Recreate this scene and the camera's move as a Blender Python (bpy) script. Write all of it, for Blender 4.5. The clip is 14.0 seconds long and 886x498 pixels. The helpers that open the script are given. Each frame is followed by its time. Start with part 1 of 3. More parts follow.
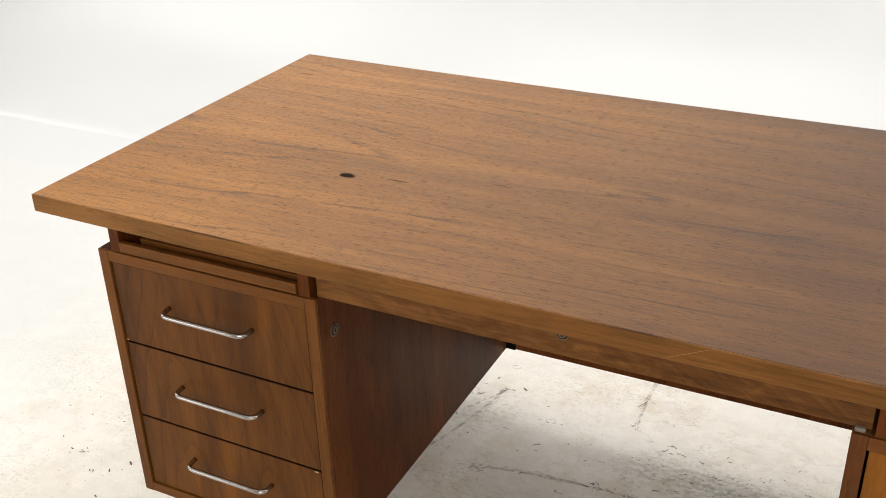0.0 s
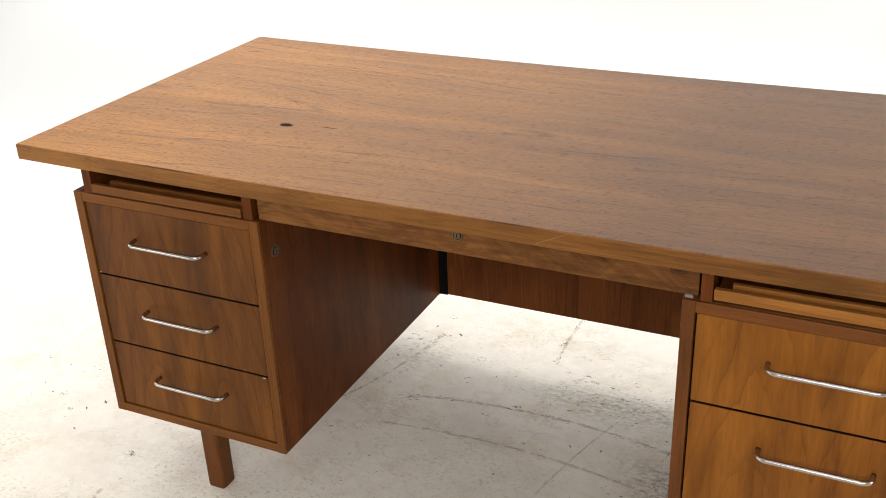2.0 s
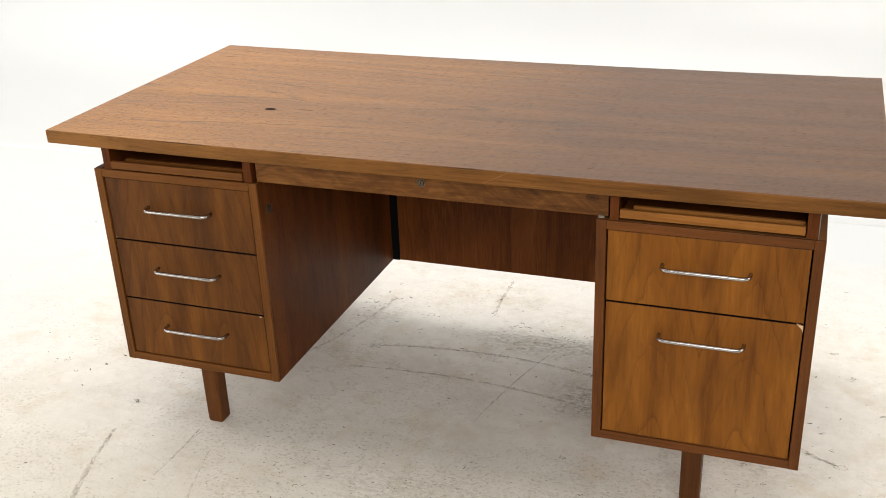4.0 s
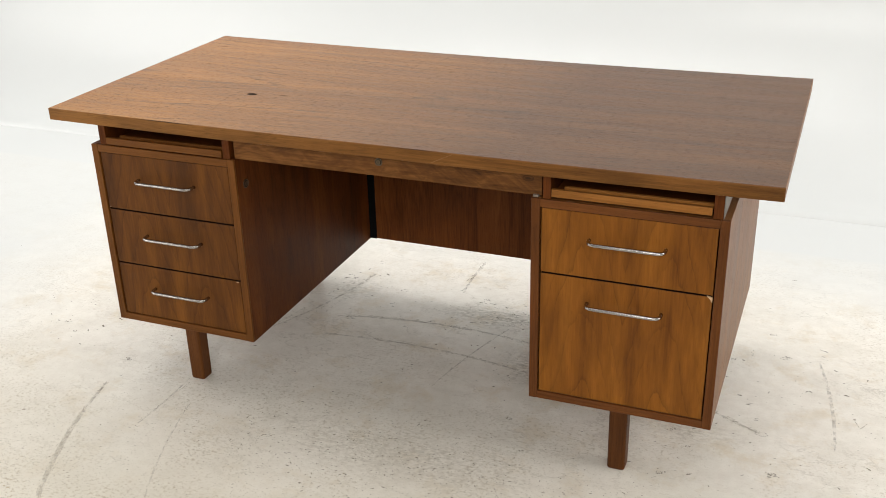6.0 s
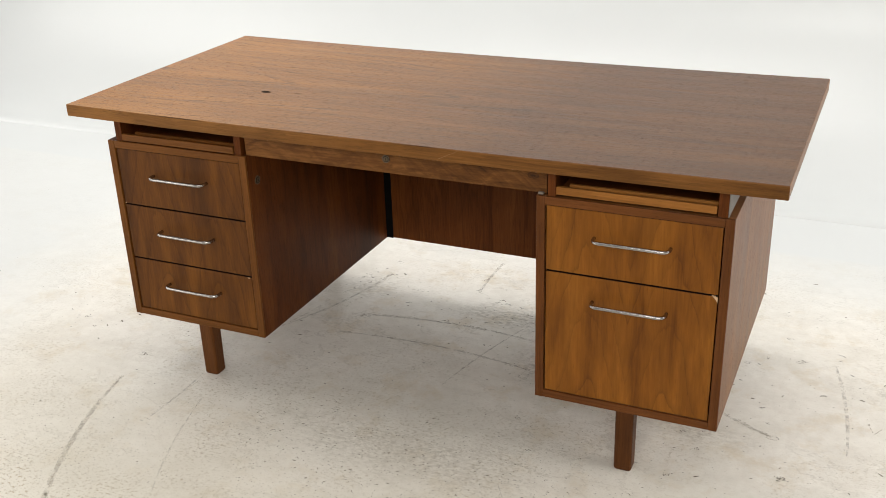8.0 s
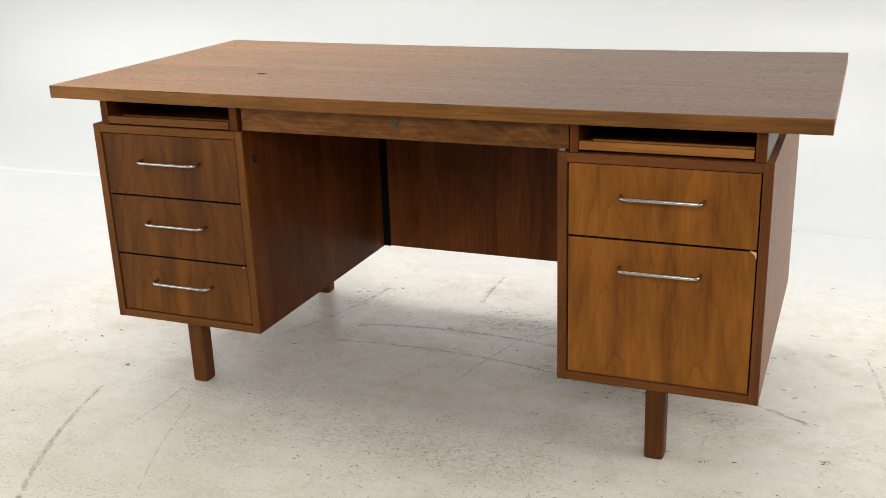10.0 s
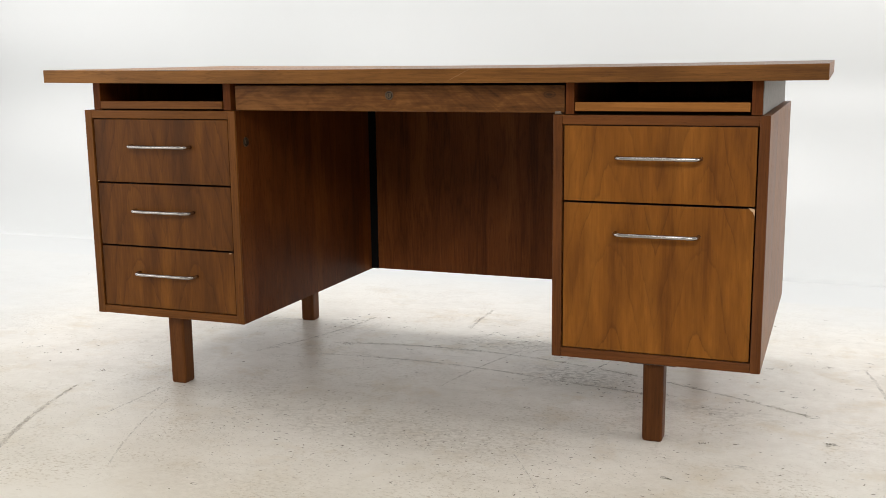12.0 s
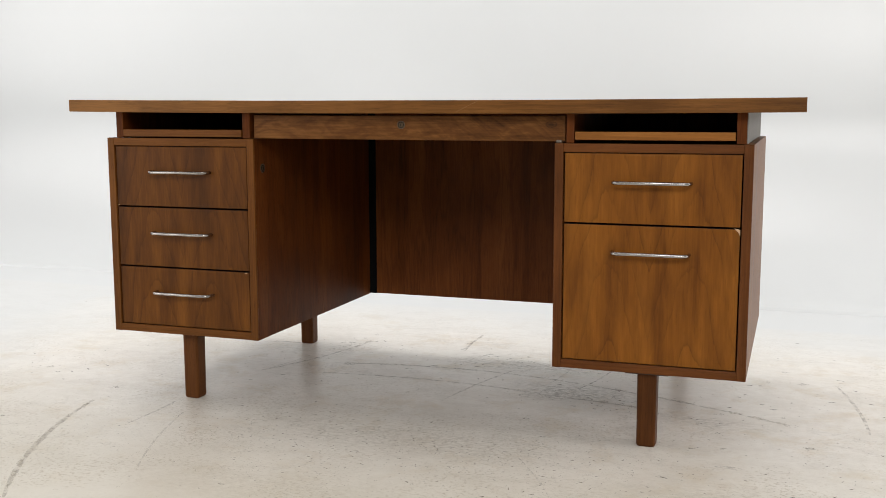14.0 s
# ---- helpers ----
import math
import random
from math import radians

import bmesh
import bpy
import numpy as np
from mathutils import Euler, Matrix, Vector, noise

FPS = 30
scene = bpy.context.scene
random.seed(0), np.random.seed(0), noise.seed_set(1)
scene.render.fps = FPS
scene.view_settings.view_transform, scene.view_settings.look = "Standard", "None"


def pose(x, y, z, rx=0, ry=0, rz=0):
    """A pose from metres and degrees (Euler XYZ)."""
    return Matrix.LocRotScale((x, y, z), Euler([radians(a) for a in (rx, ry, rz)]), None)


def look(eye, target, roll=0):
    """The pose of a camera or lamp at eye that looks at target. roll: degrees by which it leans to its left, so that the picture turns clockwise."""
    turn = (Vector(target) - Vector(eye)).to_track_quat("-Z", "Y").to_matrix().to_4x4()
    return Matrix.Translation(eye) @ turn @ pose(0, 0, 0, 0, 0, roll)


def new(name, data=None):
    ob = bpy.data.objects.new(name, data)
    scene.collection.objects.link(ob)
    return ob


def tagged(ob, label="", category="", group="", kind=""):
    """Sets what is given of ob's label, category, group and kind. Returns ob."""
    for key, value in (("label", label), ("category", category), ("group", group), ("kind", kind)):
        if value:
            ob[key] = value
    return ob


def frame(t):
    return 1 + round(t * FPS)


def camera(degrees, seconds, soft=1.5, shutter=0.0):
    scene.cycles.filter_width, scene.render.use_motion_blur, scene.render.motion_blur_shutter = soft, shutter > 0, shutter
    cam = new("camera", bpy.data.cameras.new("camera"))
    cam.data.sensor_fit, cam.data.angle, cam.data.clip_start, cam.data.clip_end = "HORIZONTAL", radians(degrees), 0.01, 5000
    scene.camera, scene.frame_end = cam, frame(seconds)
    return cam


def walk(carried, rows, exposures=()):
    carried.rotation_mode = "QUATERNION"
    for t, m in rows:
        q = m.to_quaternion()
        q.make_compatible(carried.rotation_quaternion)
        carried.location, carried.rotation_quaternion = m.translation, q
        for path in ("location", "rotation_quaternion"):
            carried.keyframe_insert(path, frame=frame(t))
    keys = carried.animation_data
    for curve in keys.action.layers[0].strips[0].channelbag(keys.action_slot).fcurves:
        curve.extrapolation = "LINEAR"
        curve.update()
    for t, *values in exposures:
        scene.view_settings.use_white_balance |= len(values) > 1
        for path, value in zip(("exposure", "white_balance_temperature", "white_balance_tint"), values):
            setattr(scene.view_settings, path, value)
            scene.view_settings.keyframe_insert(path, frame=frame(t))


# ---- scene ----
cam = camera(46.7, 14.0, soft=0.4)
PATH = [
    (0, (0.369, -1.369, 1.352), (-0.446, 0.212, 0.436), -1.7),
    (0.5, (0.427, -1.427, 1.353), (-0.387, 0.161, 0.451), -1.8),
    (1, (0.486, -1.477, 1.35), (-0.329, 0.117, 0.458), -2.0),
    (1.5, (0.544, -1.539, 1.337), (-0.264, 0.063, 0.454), -2.1),
    (2, (0.598, -1.613, 1.331), (-0.191, 0.004, 0.458), -2.3),
    (2.5, (0.623, -1.673, 1.344), (-0.139, -0.035, 0.484), -2.4),
    (3, (0.622, -1.766, 1.35), (-0.099, -0.104, 0.503), -2.5),
    (3.5, (0.661, -1.917, 1.359), (-0.02, -0.232, 0.525), -2.4),
    (4, (0.695, -2.066, 1.37), (0.05, -0.362, 0.546), -2.4),
    (4.2, (0.71, -2.106, 1.382), (0.071, -0.399, 0.558), -2.3),
    (6.3, (0.944, -2.222, 1.409), (0.238, -0.542, 0.584), -1.4),
    (6.5, (0.96, -2.214, 1.403), (0.241, -0.539, 0.579), -1.4),
    (7, (0.982, -2.206, 1.401), (0.239, -0.543, 0.576), -1.5),
    (7.5, (0.988, -2.2, 1.397), (0.229, -0.541, 0.576), -1.8),
    (8, (0.987, -2.203, 1.389), (0.223, -0.542, 0.577), -1.9),
    (10.5, (0.866, -2.201, 0.986), (0.143, -0.424, 0.423), -1.9),
    (11, (0.868, -2.212, 0.887), (0.148, -0.41, 0.403), -1.6),
    (11.5, (0.868, -2.228, 0.799), (0.148, -0.408, 0.388), -1.2),
    (12, (0.863, -2.264, 0.734), (0.15, -0.43, 0.379), -0.7),
    (12.5, (0.859, -2.318, 0.709), (0.158, -0.471, 0.396), -0.4),
    (13, (0.854, -2.368, 0.703), (0.169, -0.511, 0.416), -0.2),
    (13.5, (0.841, -2.413, 0.704), (0.177, -0.547, 0.43), -0.1),
    (14, (0.826, -2.447, 0.704), (0.179, -0.573, 0.436), -0.1),
]
walk(cam, [(t, look(eye, target, roll)) for t, eye, target, roll in PATH], exposures=((0, 0.2, 6680, 11), (1, 0.3, 6690, 11), (2.5, 0.43, 6720, 12), (4, 0.3, 6680, 11), (6.5, 0.13, 6600, 10), (8, 0.12, 6600, 10), (11, 0.18, 6520, 11), (14, 0.02, 6470, 12)))

# ---- world, light ----
world = bpy.data.worlds.new("studio")
world.use_nodes = True
scene.world = world
world.node_tree.nodes["Background"].inputs["Color"].default_value = (0.9, 0.95, 1.0, 1)
world.node_tree.nodes["Background"].inputs["Strength"].default_value = 0.3


def area_lamp(name, eye, target, sx, sy, watts, colour):
    data = bpy.data.lights.new(name, "AREA")
    data.shape, data.size, data.size_y, data.energy, data.color = "RECTANGLE", sx, sy, watts, colour
    ob = new(name, data)
    ob.matrix_world = look(eye, target)
    return ob


WARM = (1.0, 0.978, 0.952)
area_lamp("overhead_softbox", (-0.8, 0.5, 3.2), (-0.8, 0.35, 0), 3.4, 2.5, 62, WARM)
area_lamp("cyclorama_wash", (-0.5, 1.35, 3.8), (-0.5, 2.05, 2.9), 6.0, 0.4, 15, (0.975, 0.98, 1.0))
area_lamp("side_softbox_west", (-3.9, 0.3, 1.9), (0, 0.1, 0.2), 2.4, 2.0, 40, WARM)
area_lamp("low_softbox_west", (-3.0, -2.8, 1.0), (-0.2, 0, 0.1), 1.8, 1.4, 24, WARM)
area_lamp("side_softbox_east", (3.9, 0.3, 1.9), (0.5, -0.1, 0.1), 2.4, 2.0, 68, WARM)
area_lamp("front_softbox", (1.3, -4.0, 2.5), (0.3, 0.0, 0.2), 2.8, 1.2, 82, WARM)


# ---- materials ----
class Tree:
    """Small helper to write node graphs."""

    def __init__(self, name):
        self.mat = bpy.data.materials.new(name)
        self.mat.use_nodes = True
        self.t = self.mat.node_tree
        self.bsdf = self.t.nodes["Principled BSDF"]
        self.coord = self.t.nodes.new("ShaderNodeTexCoord").outputs["Object"]

    def put(self, socket, value):
        if isinstance(value, bpy.types.NodeSocket):
            self.t.links.new(value, socket)
        else:
            socket.default_value = value

    def math(self, op, a, b=0.0, clamp=False):
        n = self.t.nodes.new("ShaderNodeMath")
        n.operation, n.use_clamp = op, clamp
        self.put(n.inputs[0], a)
        self.put(n.inputs[1], b)
        return n.outputs[0]

    def axes(self, vec):
        n = self.t.nodes.new("ShaderNodeSeparateXYZ")
        self.put(n.inputs[0], vec)
        return n.outputs[0], n.outputs[1], n.outputs[2]

    def scaled(self, vec, scale, offset=(0, 0, 0), turn=0.0):
        n = self.t.nodes.new("ShaderNodeMapping")
        n.inputs["Scale"].default_value = scale
        n.inputs["Location"].default_value = offset
        n.inputs["Rotation"].default_value = (0, 0, turn)
        self.put(n.inputs[0], vec)
        return n.outputs[0]

    def noise(self, vec, scale, detail=4.0, rough=0.55, distort=0.0):
        n = self.t.nodes.new("ShaderNodeTexNoise")
        n.inputs["Scale"].default_value = scale
        n.inputs["Detail"].default_value = detail
        n.inputs["Roughness"].default_value = rough
        n.inputs["Distortion"].default_value = distort
        self.put(n.inputs["Vector"], vec)
        return n.outputs["Fac"]

    def ramp(self, fac, *stops):
        n = self.t.nodes.new("ShaderNodeValToRGB")
        while len(n.color_ramp.elements) < len(stops):
            n.color_ramp.elements.new(0.5)
        for e, (at, c) in zip(n.color_ramp.elements, stops):
            e.position = at
            e.color = (c, c, c, 1) if isinstance(c, (int, float)) else (*c, 1)
        self.put(n.inputs[0], fac)
        return n.outputs[0]

    def mix(self, fac, a, b, how="MIX"):
        n = self.t.nodes.new("ShaderNodeMix")
        n.data_type, n.blend_type = "RGBA", how
        self.put(n.inputs["Factor"], fac)
        for s, v in ((n.inputs[6], a), (n.inputs[7], b)):
            self.put(s, (*v, 1) if isinstance(v, tuple) and len(v) == 3 else v)
        return n.outputs[2]

    def bump(self, height, strength, distance):
        n = self.t.nodes.new("ShaderNodeBump")
        n.inputs["Strength"].default_value = strength
        n.inputs["Distance"].default_value = distance
        self.put(n.inputs["Height"], height)
        self.put(self.bsdf.inputs["Normal"], n.outputs[0])

    def done(self, colour, rough, **more):
        self.put(self.bsdf.inputs["Base Color"], colour if not isinstance(colour, tuple) else (*colour, 1))
        self.put(self.bsdf.inputs["Roughness"], rough)
        for k, v in more.items():
            self.put(self.bsdf.inputs[k.replace("_", " ")], v)
        return self.mat


def wood(name, along, across, dark, mid, light, bands=60.0, wobble=0.03, pores=0.55, rough=0.42,
         blotch=0.35, seed=0.0, line=0.22, spec=0.12, fig=0.5, pale_end=0.0, grain=0.42, veins=0.0, arris=0.0):
    """Oiled walnut. along, across: axes 0..2 of the grain; bands: growth bands per metre; an amount by which one end
    goes paler;
    arris: height of a darkened upper edge."""
    t = Tree(name)
    c = t.scaled(t.coord, (1, 1, 1), (seed * 1.37, seed * 2.11, seed * 0.73))
    ax = t.axes(t.coord)
    stretch = [9.0, 9.0, 9.0]
    stretch[along] = 1.0
    long = t.scaled(c, stretch)
    warp = t.math("SUBTRACT", t.noise(long, 2.2, 3.0, 0.5), 0.5)
    field = t.math("ADD", ax[across], t.math("MULTIPLY", warp, wobble * 6))
    lay = t.t.nodes.new("ShaderNodeCombineXYZ")
    t.put(lay.inputs[0], t.math("ADD", t.math("MULTIPLY", field, bands), seed * 3.7))
    t.put(lay.inputs[1], t.math("MULTIPLY", ax[along], 1.1))
    t.put(lay.inputs[2], t.math("MULTIPLY", ax[across], 1.5))
    figure = t.noise(lay.outputs[0], 1.0, 4.0, 0.6)
    vein = t.noise(lay.outputs[0], 2.7, 2.0, 0.5)
    wave = t.ramp(t.math("ABSOLUTE", t.math("SUBTRACT", vein, 0.5)), (0.0, 1.0), (0.055, 0.0))
    broad = t.noise(t.scaled(long, (1, 1, 1), (3, 1, 2)), 0.9, 3.0, 0.6)
    fine_stretch = [380.0, 380.0, 380.0]
    fine_stretch[along] = 14.0
    fibre = t.noise(t.scaled(c, fine_stretch), 1.0, 4.0, 0.65)
    pore_stretch = [420.0, 420.0, 420.0]
    pore_stretch[along] = 60.0
    pore = t.ramp(t.noise(t.scaled(c, pore_stretch, (5, 9, 2)), 1.0, 2.0, 0.55), (0.58, 0.0), (0.72, 1.0))
    dash_stretch = [260.0, 260.0, 260.0]
    dash_stretch[along] = 7.0
    dash = t.ramp(t.noise(t.scaled(c, dash_stretch, (1, 4, 8)), 1.0, 4.0, 0.65), (0.62, 0.0), (0.80, 1.0))
    tone = t.math("ADD", t.math("MULTIPLY", broad, 0.45), t.math("MULTIPLY", t.math("SUBTRACT", fibre, 0.5), grain))
    tone = t.math("ADD", tone, t.math("MULTIPLY", t.math("SUBTRACT", figure, 0.5), fig))
    tone = t.math("ADD", tone, 0.275)
    col = t.ramp(tone, (0.25, dark), (0.5, mid), (0.75, light))
    if pale_end:
        end = t.math("ADD", ax[along], t.math("MULTIPLY", warp, 0.6))
        col = t.mix(t.math("MULTIPLY", t.ramp(t.math("SUBTRACT", 0.3, end), (0.05, 0.0), (1.0, 1.0)), pale_end), col, tuple(min(1, v * 1.5) for v in light), "MIX")
    col = t.mix(t.math("MULTIPLY", wave, line), col, tuple(v * 0.75 for v in dark))
    cloud = t.ramp(t.noise(t.scaled(c, (1, 1, 1), (7, 3, 1)), 5.5, 3.0, 0.55), (0.38, 0.0), (0.75, 1.0))
    col = t.mix(t.math("MULTIPLY", cloud, blotch), col, tuple(v * 0.55 for v in dark))
    col = t.mix(t.math("MULTIPLY", dash, min(1.0, pores)), col, tuple(v * 0.45 for v in dark))
    col = t.mix(t.math("MULTIPLY", pore, pores * 0.8), col, tuple(v * 0.5 for v in dark))
    if veins:
        vein_stretch = [46.0, 46.0, 46.0]
        vein_stretch[along] = 2.6
        ridge = t.math("ABSOLUTE", t.math("SUBTRACT", t.noise(t.scaled(c, vein_stretch, (6, 2, 4)), 1.0, 5.0, 0.6), 0.5))
        here = t.ramp(t.noise(t.scaled(c, (1, 1, 1), (2, 8, 5)), 3.4, 4.0, 0.6), (0.47, 0.0), (0.60, 1.0))
        col = t.mix(t.math("MULTIPLY", t.math("MULTIPLY", t.ramp(ridge, (0.0, 1.0), (0.016, 0.0)), here), veins), col, tuple(v * 0.4 for v in dark))
    if arris:
        drop = t.math("SUBTRACT", arris, t.math("SUBTRACT", ax[2], t.math("MULTIPLY", t.math("MULTIPLY", ax[0], ax[0]), 0.00712)))
        worn = t.noise(t.scaled(c, (14.0, 300.0, 300.0)), 1.0, 4.0, 0.6)
        rim = t.math("MULTIPLY", t.ramp(t.math("ADD", t.math("MULTIPLY", drop, 100.0), t.math("MULTIPLY", worn, 0.25)), (0.24, 1.0), (0.36, 0.0)),
                     t.ramp(t.noise(t.scaled(c, (3.0, 1.0, 1.0)), 1.0, 3.0), (0.50, 0.0), (0.60, 1.0)))
        col = t.mix(t.math("MULTIPLY", rim, 0.85), col, (0.022, 0.012, 0.006))
    t.bump(t.math("SUBTRACT", t.math("MULTIPLY", fibre, 0.4), t.math("MULTIPLY", pore, 0.7)), 0.25, 0.0006)
    r = t.math("ADD", t.math("MULTIPLY", broad, 0.12), t.math("ADD", t.math("MULTIPLY", pore, 0.15), rough - 0.06))
    return t.done(col, r, Specular_IOR_Level=spec)


def top_veneer(name, dark, mid, light, knots):
    """Flat-cut veneer of the desk top: long soft bands, fine fibres and pores, thin growth lines that close towards the
    west end, whose sheen is painted into the colour.
    """
    t = Tree(name)
    x, y, z = t.axes(t.coord)

    def field(along, across, turn=0.0):
        n = t.t.nodes.new("ShaderNodeCombineXYZ")
        t.put(n.inputs[0], t.math("MULTIPLY", x, along))
        t.put(n.inputs[1], t.math("MULTIPLY", v, across))
        n.inputs[2].default_value = turn
        return n.outputs[0]

    slow = t.math("SUBTRACT", t.noise(t.scaled(t.coord, (1.1, 5.0, 1.0)), 1.0, 3.0, 0.5), 0.5)
    v = t.math("ADD", y, t.math("MULTIPLY", slow, 0.05))
    bands = t.noise(field(0.5, 15.0), 1.0, 4.0, 0.6)
    streak = t.noise(field(3.2, 80.0, 2.0), 1.0, 4.0, 0.62)
    fibre = t.noise(field(15.0, 430.0, 4.0), 1.0, 4.0, 0.7)
    pore = t.ramp(t.noise(field(62.0, 540.0, 6.0), 1.0, 2.0, 0.55), (0.55, 0.0), (0.66, 1.0))
    fleck = t.ramp(t.noise(field(24.0, 260.0, 8.0), 1.0, 3.0, 0.6), (0.60, 0.0), (0.72, 1.0))
    patch = t.ramp(t.noise(field(2.4, 9.0, 10.0), 1.0, 4.0, 0.6), (0.42, 0.3), (0.60, 1.0))
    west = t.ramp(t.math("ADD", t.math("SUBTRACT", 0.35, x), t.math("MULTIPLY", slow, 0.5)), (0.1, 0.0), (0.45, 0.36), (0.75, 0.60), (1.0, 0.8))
    tone = t.math("ADD", 0.5, t.math("MULTIPLY", t.math("SUBTRACT", bands, 0.5), 0.8))
    tone = t.math("ADD", tone, t.math("MULTIPLY", t.math("SUBTRACT", streak, 0.5), 0.5))
    tone = t.math("ADD", tone, t.math("MULTIPLY", t.math("SUBTRACT", fibre, 0.5), 0.8))
    col = t.ramp(tone, (0.22, dark), (0.5, mid), (0.78, light))
    # Sheen painted in: colour multiplied up towards the west end.
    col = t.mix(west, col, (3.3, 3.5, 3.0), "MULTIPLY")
    u = t.math("ADD", v, t.math("ADD", 0.03, t.math("MULTIPLY", slow, 0.06)))
    crown = t.math("SQRT", t.math("ADD", t.math("MULTIPLY", u, u), 0.0016))
    crown = t.math("ADD", t.math("MULTIPLY", crown, 24.0), t.math("ADD", t.math("MULTIPLY", x, 2.3), t.math("MULTIPLY", t.math("SUBTRACT", streak, 0.5), 0.5)))
    ring = t.ramp(t.math("FRACT", t.math("ADD", crown, 20.0)), (0.0, 1.0), (0.05, 0.55), (0.14, 0.0), (0.97, 0.0), (1.0, 1.0))
    ring = t.math("MULTIPLY", ring, t.ramp(t.noise(field(2.6, 11.0, 12.0), 1.0, 4.0, 0.6), (0.44, 0.0), (0.60, 1.0)))
    deep = tuple(c * 0.62 for c in dark)
    col = t.mix(t.math("MULTIPLY", ring, 0.75), col, deep)
    col = t.mix(t.math("MULTIPLY", t.math("MULTIPLY", fleck, patch), 0.6), col, deep)
    col = t.mix(t.math("MULTIPLY", pore, 0.62), col, deep)
    matte = 0.0
    for kx, ky, size, long, tint in knots:
        du = t.math("DIVIDE", t.math("SUBTRACT", x, kx), size * long)
        dv = t.math("DIVIDE", t.math("SUBTRACT", y, ky), size)
        d = t.math("SQRT", t.math("ADD", t.math("MULTIPLY", du, du), t.math("MULTIPLY", dv, dv)))
        d = t.math("ADD", d, t.math("MULTIPLY", t.math("SUBTRACT", t.noise(t.coord, 70.0, 3.0), 0.5), 1.1))
        knot = t.math("MULTIPLY", t.ramp(d, (0.60, 1.0), (0.95, 0.0)), tint)
        matte = t.math("MAXIMUM", matte, knot)
        col = t.mix(knot, col, (0.016, 0.009, 0.006))
    t.bump(t.math("SUBTRACT", t.math("MULTIPLY", fibre, 0.4), t.math("MULTIPLY", pore, 0.8)), 0.3, 0.0006)
    r = t.math("ADD", t.math("MULTIPLY", streak, 0.22), t.math("ADD", t.math("MULTIPLY", pore, 0.15), 0.25))
    return t.done(col, t.math("ADD", r, t.math("MULTIPLY", matte, 0.4)), Specular_IOR_Level=t.math("SUBTRACT", 0.34, t.math("MULTIPLY", matte, 0.28)))


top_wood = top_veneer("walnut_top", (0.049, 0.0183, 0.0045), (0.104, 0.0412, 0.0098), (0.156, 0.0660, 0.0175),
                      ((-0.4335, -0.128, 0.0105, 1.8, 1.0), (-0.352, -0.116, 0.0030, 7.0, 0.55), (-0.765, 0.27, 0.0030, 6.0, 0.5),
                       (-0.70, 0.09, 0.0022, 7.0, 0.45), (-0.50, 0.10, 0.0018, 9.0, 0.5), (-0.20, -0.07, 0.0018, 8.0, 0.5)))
edge_wood = wood("walnut_edge", 0, 2, (0.055, 0.020, 0.0042), (0.178, 0.073, 0.0165), (0.29, 0.130, 0.033), bands=34, wobble=0.008, pores=0.3, blotch=0.5, seed=3, line=0.18,
                 pale_end=0.42, veins=0.3, arris=0.7255, spec=0.15)
edge_wood_y = wood("walnut_edge_side", 1, 2, (0.070, 0.022, 0.0042), (0.19, 0.074, 0.016), (0.30, 0.128, 0.032), bands=45, wobble=0.004, pores=0.5, seed=4, line=0.12, spec=0.4)
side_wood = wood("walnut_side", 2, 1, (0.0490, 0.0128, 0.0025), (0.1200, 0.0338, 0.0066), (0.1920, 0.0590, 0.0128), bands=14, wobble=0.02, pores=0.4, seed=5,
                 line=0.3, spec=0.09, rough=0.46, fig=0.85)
# Lit copy of walnut_side: the outer face's brighter light is in its colour.
side_wood_lit = wood("walnut_side_lit", 2, 1, (0.085, 0.028, 0.0058), (0.180, 0.068, 0.0150), (0.26, 0.105, 0.026), bands=14, wobble=0.02, pores=0.35, seed=9,
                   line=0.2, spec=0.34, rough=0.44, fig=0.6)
panel_wood = wood("walnut_panel", 2, 0, (0.0620, 0.0162, 0.0031), (0.1400, 0.0415, 0.0087), (0.2200, 0.0710, 0.0163), bands=16, wobble=0.02, pores=0.3, seed=6,
                  line=0.35, spec=0.12, rough=0.46, fig=0.8)


